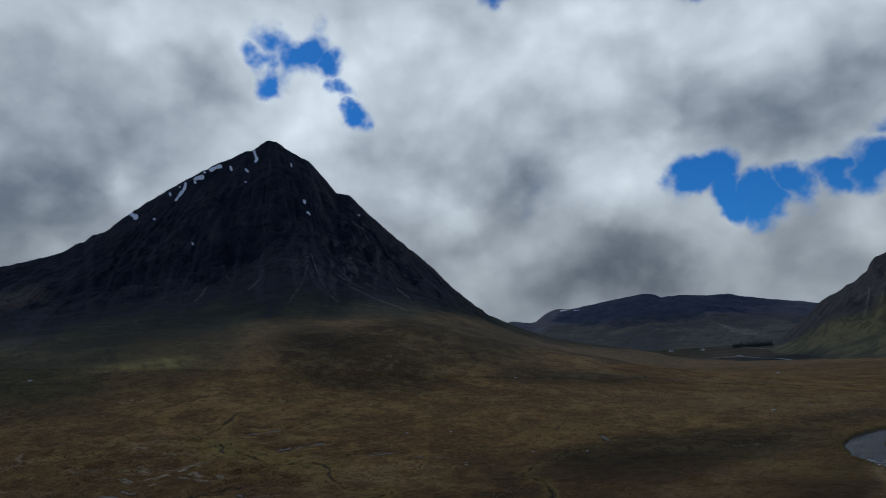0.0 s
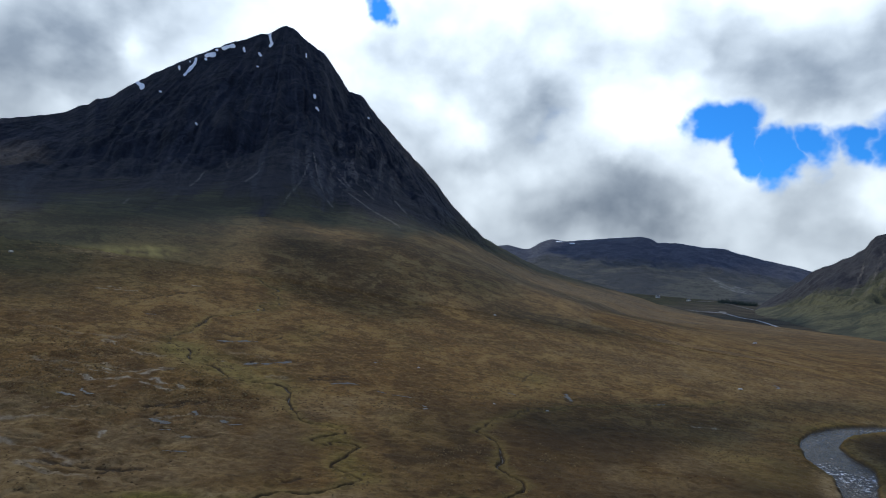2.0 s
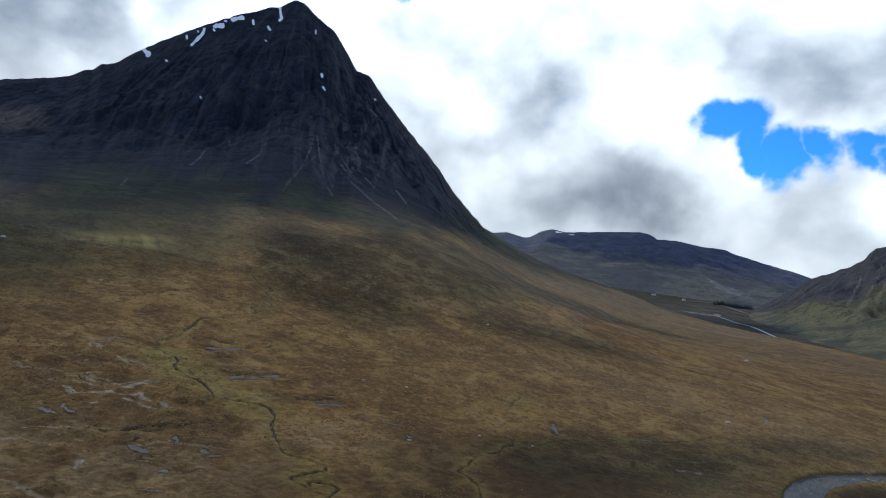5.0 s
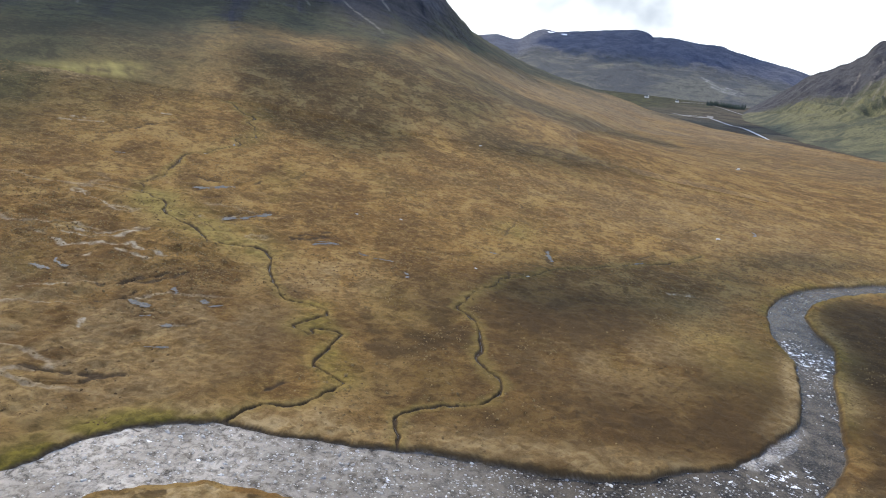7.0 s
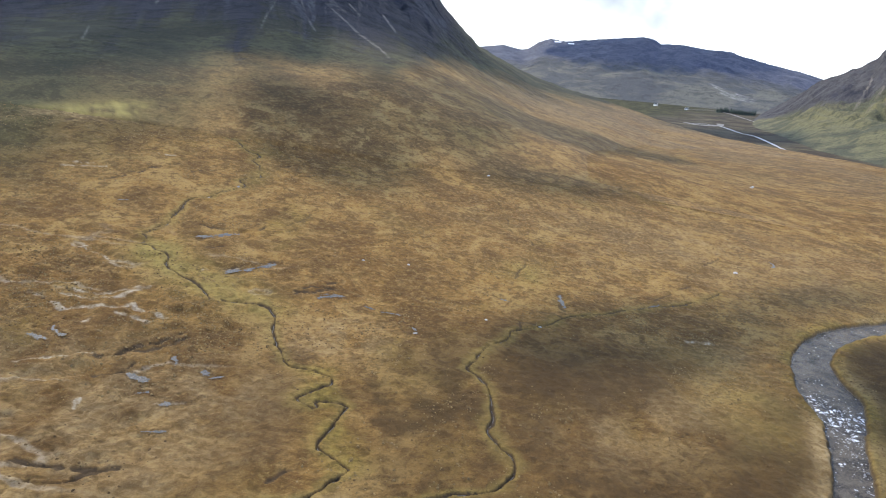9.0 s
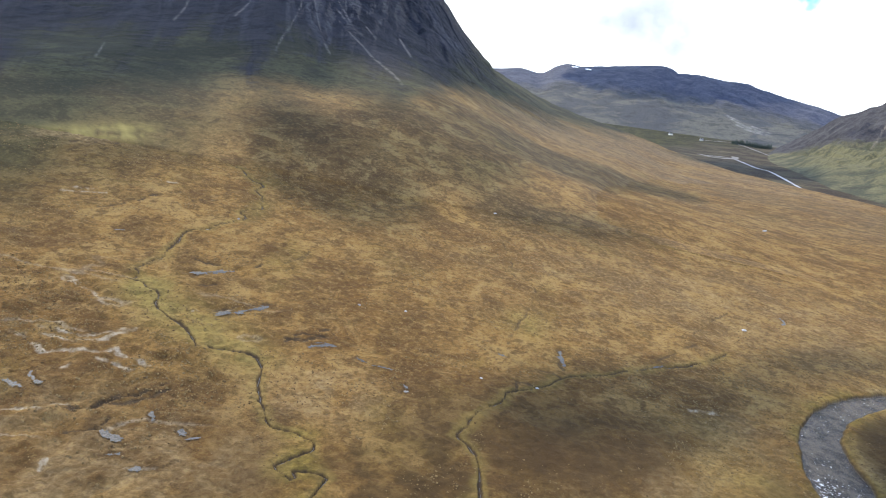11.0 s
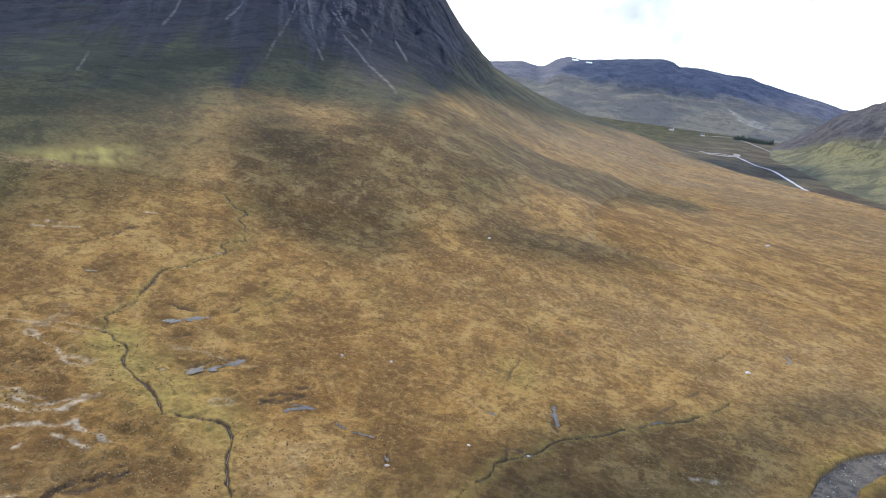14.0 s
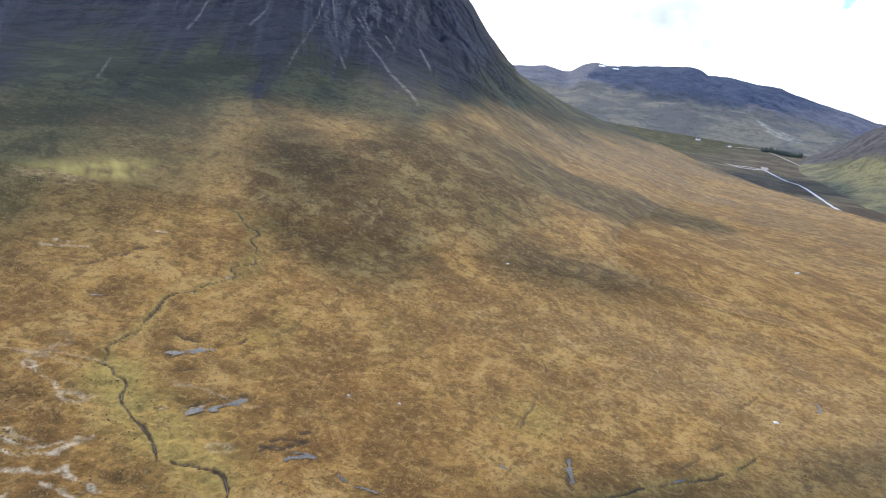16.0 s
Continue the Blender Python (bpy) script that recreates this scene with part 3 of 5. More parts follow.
PALE = [
    [(-129, 192.6), (-122.2, 190.6), (-113.1, 184.7), (-108.3, 188.5)],
    [(-101.7, 174.4), (-99.8, 182.8), (-92.3, 185.1), (-84, 182.7)],
    [(-105.6, 152.2), (-102.2, 154.9), (-96.2, 157.4), (-91.7, 162.7)],
    [(-118.4, 198.1), (-109.6, 197.4), (-101.6, 200.3), (-97, 206.2)],
    [(-108.6, 187.7), (-100.8, 188), (-96.4, 190.9)],
    [(-95.8, 192.3), (-90.6, 189.4), (-81.6, 187.9)],
    [(-138, 234.2), (-130.1, 230.4), (-121.7, 225.6)],
    [(-186.1, 307), (-171.8, 313.2)],
    [(-138.2, 231.9), (-127.3, 227.9), (-119.1, 222.8)],
    [(-124, 192.7), (-116.4, 193.8), (-108.9, 193)],
    [(-108.4, 194.9), (-100.8, 196.7), (-96.6, 204.5)],
    [(-93.8, 185.4), (-86.1, 183.5)],
    [(-86.9, 225.7), (-82.4, 228.8), (-75.9, 232.4)],
    # sunlit gap in the near cloud shadow, painted as a pale streak
    [(88.4, 220.4), (97.7, 221.7)],
    [(-62.9, 141), (-56.4, 142.7)],
    [(-80.6, 137), (-81, 140.2)],
    [(-156.2, 337.5), (-148.3, 339.3)],
    [(-185.1, 302.3), (-169.3, 311.1)],
]


def along(points, gap=1.5):
    """A smooth line through the points, in steps of about that length."""
    p = np.array(points, float)
    p = np.vstack([2 * p[0] - p[1], p, 2 * p[-1] - p[-2]])
    out = []
    for a, b, c, d in zip(p[:-3], p[1:-2], p[2:-1], p[3:]):
        n = max(2, int(np.hypot(*(c - b)) / gap))
        s = (np.arange(n) / n)[:, None]
        out.append(0.5 * (2 * b + (c - a) * s + (2 * a - 5 * b + 4 * c - d) * s**2 + (3 * b - a - 3 * c + d) * s**3))
    return np.vstack(out + [p[-2:-1]])


def distance(x, y, line, reach=1e9):
    """How far each place lies from the line."""
    best = np.full(x.shape, 1e9)
    lo, hi = line.min(0) - 30, line.max(0) + 30
    near = (x > lo[0]) & (x < hi[0]) & (y > lo[1]) & (y < hi[1])
    px, py = x[near], y[near]
    found = np.full(px.shape, 1e9)
    for a, b in zip(line[:-1], line[1:]):
        e = b - a
        s = np.clip(((px - a[0]) * e[0] + (py - a[1]) * e[1]) / (e @ e + 1e-9), 0, 1)
        found = np.minimum(found, (px - a[0] - s * e[0]) ** 2 + (py - a[1] - s * e[1]) ** 2)
    best[near] = np.sqrt(found)
    return best


FAR_LINE, NEAR_LINE = along(FAR_BANK, 4), along(NEAR_BANK, 4)
RIVER = np.vstack([FAR_LINE, NEAR_LINE[::-1], FAR_LINE[:1]])


def inside(x, y, ring):
    hit = np.zeros(x.shape, bool)
    for a, b in zip(ring[:-1], ring[1:]):
        if a[1] == b[1]:
            continue
        hit ^= ((a[1] > y) != (b[1] > y)) & (x < (b[0] - a[0]) * (y - a[1]) / (b[1] - a[1]) + a[0])
    return hit


def river_gap(x, y):
    """Distance to the river's edge, negative in the water, with a ragged bank."""
    d = np.minimum(distance(x, y, FAR_LINE), distance(x, y, NEAR_LINE))
    d = np.where(inside(x, y, RIVER), -d, d)
    return d + 1.5 * octaves(x, y, 7.0, 3, 3) + 0.9 * octaves(x, y, 2.6, 2, 4)


def pool_gap(x, y, pools=None):
    """Below 1 inside a pool."""
    best = np.full(x.shape, 9.0)
    wx, wy = x + 3.5 * octaves(x, y, 7, 3, 87), y + 3.5 * octaves(x, y, 7, 3, 88)
    for half, line in pools or POOLS:
        best = np.minimum(best, distance(wx, wy, along(line, 2)) / half)
    return best + 3.4 * octaves(x, y, 2.4, 4, 5, 0.65) + 0.12


STREAMS = [(along(BURN), 0.32, 0.7), (along(BURN_UP), 0.36, 0.7), (along(SIKE), 0.30, 0.65)] + [(along(r), 0.38, 0.22) for r in RUNNELS]


def apron(x, y):
    """Where the tawny moor gives way to the mountain's darker grass, some cloud shade put into its colour."""
    r, az = np.hypot(x, y), np.degrees(np.arctan2(x, y))
    edge = np.interp(az, [-60, -34, -31, -27.7, -24, -20, -16, -11.4, -7, -3.6, -0.5, 1.8, 6.5, 11, 20, 180], [360, 375, 418, 430, 464, 496, 507, 514, 542, 696, 880, 1087, 1360, 1565, 3000, 9000])
    front = np.abs(az) < 100
    return step(r / edge + 0.34 * octaves(x, y, 150, 5, 77, 0.62), 0.86, 1.18) * front


def sunlit_spot(x, y):
    """A sunlit gap in the cloud shade at the mountain's foot, put into the colour."""
    return np.clip(1.0 * np.exp(-((x + 206) / 26) ** 2 - ((y - 374 - 0.8 * (x + 206)) / 13) ** 2) * (0.6 + 3.2 * octaves(x, y, 14, 4, 99, 0.62)), 0, 0.8)


def ground(x, y):
    """Height of the moor and the masks for its material."""
    z = base(x, y)
    r = np.hypot(x, y)
    calm = 1 - step(r, 300, 900)
    z = z + 1.6 * octaves(x, y, 60, 3, 11) + calm * (0.9 * octaves(x, y, 14, 3, 13) + 0.45 * octaves(x, y, 3.2, 2, 15))
    tuss = value_noise(x, y, 1.3, 21) * value_noise(x, y, 2.1, 22)
    z = z + 0.55 * calm * (tuss - 0.25)
    close = (y < 420) & (y > 20) & (np.abs(x) < 360)
    zero = np.zeros(x.shape)
    masks = {k: zero.copy() for k in ("peat", "lush", "moss", "wet", "straw", "bed", "valley", "heather", "apron", "dun")}
    cx, cy = x[close], y[close]
    cz, cb = z[close], base(cx, cy)
    d = river_gap(cx, cy)
    wob = octaves(cx, cy, 9, 3, 31)
    hummock = step(-cx, 38, 70) * (1 - step(cy, 225, 275))
    cz = cz + hummock * (2.6 * octaves(cx, cy * 1.4, 9, 3, 16, 0.6) - 0.35 * (1 - step(np.abs(octaves(cx, cy * 1.5, 13, 3, 18)), 0.0, 0.05)))
    # river: bed, cut bank, strips of straw and moss along it
    bar = np.exp(-((cx - 86) / 10) ** 2 - ((cy - 122) / 10) ** 2) * step(d, -5.5, -3.5) + 0.5 * np.exp(-((cx + 46) / 12) ** 2 - ((cy - 96) / 8) ** 2) * step(d, -3.0, -1.5)
    bed = cb - 1.55 - 0.5 * step(-d, 0, 5) * (1 - bar) + 0.35 * octaves(cx, cy, 2.2, 3, 33) + 0.55 * bar
    cut = step(d, -0.4 - 0.001 * np.hypot(cx, cy), 0.4 + 0.0025 * np.hypot(cx, cy))
    cz = bed * (1 - cut) + (cz - 0.2 * np.exp(-np.maximum(d, 0) / 1.2)) * cut
    # bare peat along the cut bank, undercut shade put into its dark line
    peat = step(d, -0.7, -0.2) * (1 - step(d, 0.05, 0.40 + 0.9 * np.clip(octaves(cx, cy, 5, 2, 34) + 0.1, 0, 1)))
    south = (cy < np.interp(cx, [p[0] for p in NEAR_BANK], [p[1] for p in NEAR_BANK]) + 2) & (cx < 75)
    moss = np.clip(1.6 * np.exp(-((np.maximum(d, 0) - 1.2) / (2.2 + 1.8 * step(-cx, 42, 62))) ** 2) * step(-cx, 29, 37) * ~south * (0.8 + 1.6 * wob), 0, 1)
    moss = np.maximum(moss, 0.4 * np.clip(np.exp(-((np.maximum(d, 0) - 1.5) / 2.2) ** 2) * step(cx, 98, 116) * (0.8 + 1.8 * wob), 0, 1))
    lush = np.exp(-((np.maximum(d, 0) - 2.0) / 5.0) ** 2) * (step(-cx, 30, 60) + 0.3 * step(cx, 100, 122)) * np.where(south, 0.15, 1.0)
    lush = np.clip(1.4 * lush, 0, 1) * (0.7 + 1.6 * wob)
    straw = np.exp(-((np.maximum(d, 0) - 2.2) / 3.2) ** 2) * step(octaves(cx, cy, 45, 2, 41), -0.05, 0.15) * 0.9
    straw = np.maximum(straw, np.exp(-((cx - 20) / 60) ** 2 - ((cy - 105) / 5.0) ** 2) * (0.6 + wob))
    # stronger sunlight on the near left ground, put into the straw colour
    straw = np.maximum(straw, 0.42 * step(-cx, 20, 60) * (1 - step(cy, 150, 185)) * np.clip(0.7 + 3.0 * wob, 0, 1))
    straw = np.maximum(straw, 0.75 * np.exp(-((cx + 14) / 17) ** 2 - ((cy - 108) / 6) ** 2) * np.clip(0.7 + 2.5 * wob, 0, 1))
    straw = np.maximum(straw, 0.62 * np.exp(-((cx + 32) / 17) ** 2 - ((cy - 191) / 15) ** 2) * np.clip(0.7 + 2.5 * wob, 0, 1))
    # paler golden band across the meander
    straw = np.maximum(straw, 0.34 * np.exp(-(distance(cx, cy, along([(112, 216), (85, 188), (69, 166), (48, 150)])) / 13) ** 2) * np.clip(0.8 + 2.5 * wob, 0, 1))
    mbed = 1 - step(d, -0.8, 0.1)
    # sour green flats in the bends of the burn
    flats = np.exp(-(distance(cx, cy, along([(-29, 168), (-26, 157), (-22, 144), (-17, 134), (-14, 128)])) / 5.0) ** 2) + 0.7 * np.exp(-((cx + 27) / 9) ** 2 - ((cy - 117) / 5) ** 2) + 0.5 * np.exp(-((cx + 3) / 9) ** 2 - ((cy - 166) / 9) ** 2)
    moss = np.maximum(moss, 0.40 * flats * np.clip(0.8 + 2.2 * wob, 0, 1.2))
    # burns: narrow trenches with peat sides and a green margin
    bx, by = 2.2 * octaves(cx, cy, 7, 3, 95), 2.2 * octaves(cx, cy, 7, 3, 96)
    for line, half, deep in STREAMS:
        e = distance(cx + bx, cy + by, line) + 0.5 * wob + 0.7 * octaves(cx, cy, 3, 2, 47)
        half = half * np.clip(0.55 + 1.3 * (octaves(cx, cy, 11, 2, 49) + 0.35), 0.60, 1.6)
        k = 1 - step(e, half * 0.55, half * 1.7)
        cz = cz - k * deep * (d > 0.5)
        peat = np.maximum(peat, (1 - step(e, half * 0.9, half * 1.7)) * (1.0 if deep > 0.5 else 0.7 * step(octaves(cx, cy, 9, 3, 94, 0.6), -0.12, 0.06)))
        lush = np.maximum(lush, (0.5 if deep > 0.5 else 0.1) * (1 - step(e, half * 2, half * 2 + np.maximum(5 * (0.6 + 2.2 * wob), 1.5))))
    lush = np.maximum(lush, 1.3 * np.exp(-(distance(cx, cy, along([(-110, 238), (-98, 228), (-80, 216), (-66, 208), (-58, 203)])) / 10.0) ** 2) * (0.85 + 1.4 * wob))
    lush = np.maximum(lush, 0.9 * np.exp(-((cx - 34) / 9) ** 2 - ((cy - 270) / 13) ** 2) * (0.8 + 1.4 * wob))
    # yellower tone inside the meander
    lush = np.maximum(lush, 0.45 * np.exp(-((cx - 92) / 17) ** 2 - ((cy - 180) / 34) ** 2) * (0.8 + 1.4 * wob))
    lush = np.maximum(lush, 0.8 * np.exp(-((cx + 102) / 6) ** 2 - ((cy - 333) / 14) ** 2) * (0.8 + 1.4 * wob))
    # the sunlit gap is painted here as pale straw
    straw = np.maximum(straw, sunlit_spot(cx, cy))
    g = pool_gap(cx, cy)
    k = 1 - step(g, 1.0, 3.5)
    cz = cz * (1 - k) + (cb - 0.12) * k
    k = 1 - step(g, 0.8, 1.2)
    cz = cz * (1 - k) + (cb - 0.5) * k
    peat = np.maximum(peat, step(g, 0.85, 1.0) * (1 - step(g, 1.1, 1.4)) * 0.4)
    # peat hags west of the burn, pale strips, one painted shade and one sunlit gap
    wet = np.zeros(cx.shape)
    for lines, tint in ((HAGS_SHADE, peat), (PALE, wet)):
        for line in lines:
            e = distance(cx + bx, cy + by, along(line, 2)) + 2.8 * octaves(cx, cy, 4, 4, 97, 0.7)
            tint[:] = np.maximum(tint, 0.9 * (1 - step(e, 0.3, 0.9)) * step(octaves(cx, cy, 8, 3, 98, 0.6), -0.20, -0.04))
            if lines is HAGS_SHADE:
                cz = cz - 0.45 * (1 - step(e, 0.2, 1.0))
    pale = np.abs(octaves(cx, cy * 1.8, 34, 3, 57))
    pale = (1 - step(pale, 0.014, 0.034)) * step(-cx, 45, 75) * step(octaves(cx, cy, 30, 2, 59), -0.1, 0.05) * (1 - step(cy, 215, 270))
    wet = np.maximum(wet, 0.5 * pale) * step(d, 10, 22)
    heath_dark = np.exp(-((cx - 101) / 6) ** 2 - ((cy - 176) / 9) ** 2) + np.exp(-((cx - 60) / 40) ** 2 - ((cy - 195) / 26) ** 2) * 0.45 + 1.3 * np.exp(-((cx - 152) / 16) ** 2 - ((cy - 200) / 36) ** 2) * step(d, 2, 6)
    heath_dark = heath_dark + 1.2 * np.exp(-((cx - 122) / 15) ** 2 - ((cy - 134) / 22) ** 2) * step(d, 2, 5) * (cx > cy * 0.55 + 32)
    # darker areas of the near moor, added to the heather mask
    heath_dark = heath_dark + 0.55 * np.exp(-((cx - 2) / 34) ** 2 - ((cy - 150) / 24) ** 2) * np.clip(1 + 3 * wob, 0, 1.5)
    heath_dark = heath_dark + 0.60 * step(cx, -25, 10) * (1 - step(cy, 175, 240)) * np.clip(0.9 + 2.0 * octaves(cx, cy, 22, 3, 62), 0, 1.3) * (1 - 0.8 * np.exp(-((cx - 92) / 15) ** 2 - ((cy - 182) / 28) ** 2))
    heath_dark = heath_dark + 0.42 * step(-cx, 15, 40) * (1 - step(cy, 150, 210)) * np.clip(0.9 + 2.0 * octaves(cx, cy, 18, 3, 65), 0.2, 1.3)
    heath_dark = heath_dark + 0.7 * np.exp(-((cx - 92) / 20) ** 2 - ((cy - 148) / 20) ** 2) + 0.5 * np.exp(-((cx - 66) / 40) ** 2 - ((cy - 132) / 15) ** 2)
    heath_dark = heath_dark * (1 - 0.8 * np.clip(flats, 0, 1))
    rise_y, rise_x = [p[1] for p in NEAR_BANK[31:]], [p[0] for p in NEAR_BANK[31:]]
    heath_dark = heath_dark + 1.1 * step(cx - np.interp(cy, rise_y, rise_x), 3, 9) * (cy > 100) * (cy < 300) * np.clip(0.9 + 1.6 * wob, 0.3, 1)
    near = (south & (d > 2.0)) * step(cy, 22, 50)
    clumps = step(octaves(cx, cy, 6, 4, 61, 0.72) + 0.5 * octaves(cx, cy, 24, 2, 60), 0.01, 0.09)
    heath_dark = heath_dark + 1.3 * clumps * near
    straw = np.maximum(straw, 1.0 * near * np.clip(0.85 + 2 * wob, 0, 1)) * (1 - 0.9 * near * clumps)
    # paler tone over the middle moor on the right
    straw = np.maximum(straw, 0.30 * np.exp(-((cx - 150) / 130) ** 2 - ((cy - 345) / 75) ** 2) * (1 + 2 * wob))
    z[close] = cz
    for key, val in (("peat", peat), ("lush", lush), ("moss", moss * (1 - peat)), ("wet", wet * (1 - peat)), ("straw", straw * (1 - peat) * (1 - 0.9 * np.clip(lush + moss, 0, 1))), ("bed", mbed), ("heather", heath_dark)):
        masks[key][close] = np.clip(val, 0, 1)
    masks["dun"] = 0.55 * step(r, 480, 1000) * step(np.degrees(np.arctan2(x, y)), -4, 6) * np.clip(0.7 + 2 * octaves(x, y, 120, 4, 64), 0, 1)
    masks["valley"] = step(r + 120 * octaves(x, y, 260, 4, 63) - np.interp(np.degrees(np.arctan2(x, y)), [10, 15, 20, 24, 30, 37], [1800, 1720, 1520, 1390, 1270, 1170]), -60, 40) * (x > 200)
    masks["apron"] = apron(x, y)
    return z, masks


def sheet(name, x, y, z, mat, masks=None, wrap=False):
    """A mesh from a grid of places."""
    rows, cols = x.shape
    me = bpy.data.meshes.new(name)
    me.vertices.add(rows * cols)
    me.vertices.foreach_set("co", np.stack([x, y, z], -1).astype(np.float32).ravel())
    i = np.arange(rows * cols).reshape(rows, cols)
    if wrap:
        i = np.hstack([i, i[:, :1]])
    quads = np.stack([i[:-1, :-1], i[:-1, 1:], i[1:, 1:], i[1:, :-1]], -1).reshape(-1, 4)
    return finish(me, quads, mat, masks)


def finish(me, quads, mat, masks=None):
    me.loops.add(quads.size)
    me.loops.foreach_set("vertex_index", quads.ravel().astype(np.int32))
    me.polygons.add(len(quads))
    me.polygons.foreach_set("loop_start", (np.arange(len(quads)) * 4).astype(np.int32))
    me.update(calc_edges=True)
    me.validate()
    me.polygons.foreach_set("use_smooth", np.ones(len(me.polygons), bool))
    me.materials.append(mat)
    for key, val in (masks or {}).items():
        me.attributes.new(key, "FLOAT", "POINT").data.foreach_set("value", val.astype(np.float32).ravel())
    return me


def make_ground():
    front = np.arange(-64, 50, 0.125)
    rest = np.arange(50, 296, 3.0)
    az = np.radians(np.concatenate([front, rest]))
    r = np.concatenate([[0.5], np.arange(2, 60, 1.2), 60 * np.exp(np.arange(0, math.log(430 / 60), 0.0036)), 432 * np.exp(np.arange(0, math.log(4850 / 432), 0.012))])
    a, rr = np.meshgrid(az, r)
    x, y = rr * np.sin(a), rr * np.cos(a)
    z, masks = ground(x, y)
    me = sheet("ground", x[:, ::-1], y[:, ::-1], z[:, ::-1], MOOR, {k: v[:, ::-1] for k, v in masks.items()}, wrap=True)
    return tagged(new("ground", me), "tawny moor grass with dark peat cuts and mossy drains", "moor", kind="structure")


make_ground()


# ---------------------------------------------------------------- mountain and hills
def hill(name, mat, az_step, az_end, ridge, reach, foot, power, lean, rough, jag, seed, rock_lo, rock_hi, chutes=(), rows=260, behind=0.25, rim=None, peak=0.0):
    """A hill whose crest is given by direction (degrees), slope seen from the river and distance; ribs and gullies run down it."""
    az = np.arange(az_step[0], az_end, az_step[1])
    s = np.concatenate([np.linspace(-0.04, 1, rows), 1 + np.linspace(0.01, 1, 30) * behind * 2])
    a, ss = np.meshgrid(az, s)
    z0 = surface(a, ss, ridge, reach, foot, power, lean, rough, jag, seed, peak)
    x, y, z, height = z0
    masks = {"apron": apron(x, y) if rim else np.ones(a.shape), "rocky": step(height + 0.10 * octaves(a * 12, ss * 60, 30, 3, seed + 9), rock_lo, rock_hi)}
    el = (z - 61.0) / np.hypot(x - 6.7, y)
    # tongues of rock and scree that run down from the summit
    dx, dy = (a - peak) * 1.0, np.maximum((0.40 - el) * 57.3, 0.5)
    turn, away = np.degrees(np.arctan2(dx, dy)), np.hypot(dx, dy)
    turn = turn + 5 * octaves(a * 6, el * 340, 16, 3, seed + 14)
    tongue = octaves(turn, away * 0.30, 7.0, 5, seed + 12, 0.62)
    masks["streak"] = step(octaves(turn * 1.7, away * 0.22, 3.0, 4, seed + 13, 0.65), 0.02, 0.22)
    if rim:
        edge = el - np.interp(a, *np.array(rim, float).T)
        masks["rocky"] = step(edge + 0.05 * octaves(x, y, 130, 5, seed + 9, 0.62) + 0.085 * tongue, -0.05, 0.06)
    masks["dun"] = 0.55 * step(np.hypot(x, y), 480, 1000) * step(a, -4, 6) * np.clip(0.7 + 2 * octaves(x, y, 120, 4, 64), 0, 1) * bool(rim)
    if not rim:
        masks["streak"] = 0 * a
    scree = np.zeros(a.shape)
    for line in chutes:
        p = np.array(line, float)
        e = distance(a * 10 + 0.8 * octaves(a * 40, el * 4000, 25, 2, 71), el * 600, along(np.stack([p[:, 0] * 10, p[:, 1] * 600], -1), 2))
        low = np.clip((p[0, 1] - el) / max(p[0, 1] - p[-1, 1], 1e-3), 0, 1)
        scree = np.maximum(scree, (1 - step(e, 0.15, 0.8 + 0.6 * low)) * (0.9 - 0.35 * low))
    scree = scree * np.clip(0.75 + 2.0 * octaves(x, y, 45, 4, 72, 0.65), 0, 1)
    if rim:
        scree = np.maximum(scree, 0.45 * np.exp(-((a + 12) / 4.5) ** 2 - ((el - 0.14) / 0.05) ** 2) * step(octaves(a * 30, el * 900, 16, 4, 73, 0.65), 0.02, 0.10))
    masks["scree"] = scree
    # on the mountain this mask holds only the painted sunlit gap
    masks["lush"] = sunlit_spot(x, y) if rim else 0 * a
    me = sheet(name, x[:, ::-1], y[:, ::-1], z[:, ::-1], mat, {k: v[:, ::-1] for k, v in masks.items()})
    return new(name, me)


def surface(a, s, ridge, reach, foot, power, lean, rough, jag, seed, peak=0.0):
    """Place and relative height at direction a and share s of the way from foot to crest."""
    ra, rt = np.array(ridge, float).T
    crest = np.interp(a, *np.array(reach, float).T)
    start = np.interp(a, *np.array(foot, float).T)
    top = 61.0 + np.interp(a, ra, rt) * crest
    r = start + (crest - start) * s
    t = np.radians(a)
    x, y = r * np.sin(t), r * np.cos(t)
    low = moor_plane(x, y) if peak else base(x, y)
    k = np.clip(s, 0, 1)
    even = np.interp(a, *np.array(lean, float).T) if isinstance(lean, list) else lean
    h = even * k + (1 - even) * k**power
    rise = np.maximum(top - low, 0)
    # ribs between gullies that fan out down the fall line
    fan = (a - peak) / (0.30 + 0.70 * (1 - k) ** 0.8) + 1.6 * octaves(a * 4, s * 14, 6, 3, seed + 3)
    rib = np.abs(octaves(fan * 10 + 9 * octaves(a * 5, s * 30, 5, 2, seed + 4), s * 95, 24, 5, seed, 0.55)) * 2.4
    mid = np.sin(np.pi * np.clip(k, 0, 1)) ** 0.6 * step(k, 0.22, 0.6)
    z = low - 2.5 * (s <= 0) + rise * h - rough * rise * mid * (rib - 0.30)
    z = z + rough * 3.4 * rise * mid * octaves(x + 60 * octaves(x, y, 90, 2, seed + 6), y, 150, 4, seed + 5, 0.55)
    z = z + jag * octaves(a * 50, s * 8, 22, 3, seed + 7) * step(k, 0.7, 1.0) * np.clip(rise / 120, 0, 1)
    z = z + 2.5 * octaves(x, y, 60, 2, seed + 8) * step(k, 0.0, 0.2)
    z = z - 6.0 * (1 - step(rise, 4, 26)) * (s > 0.02)
    z = z - np.maximum(s - 1, 0) * (crest - start) * 0.75
    return x, y, z, h


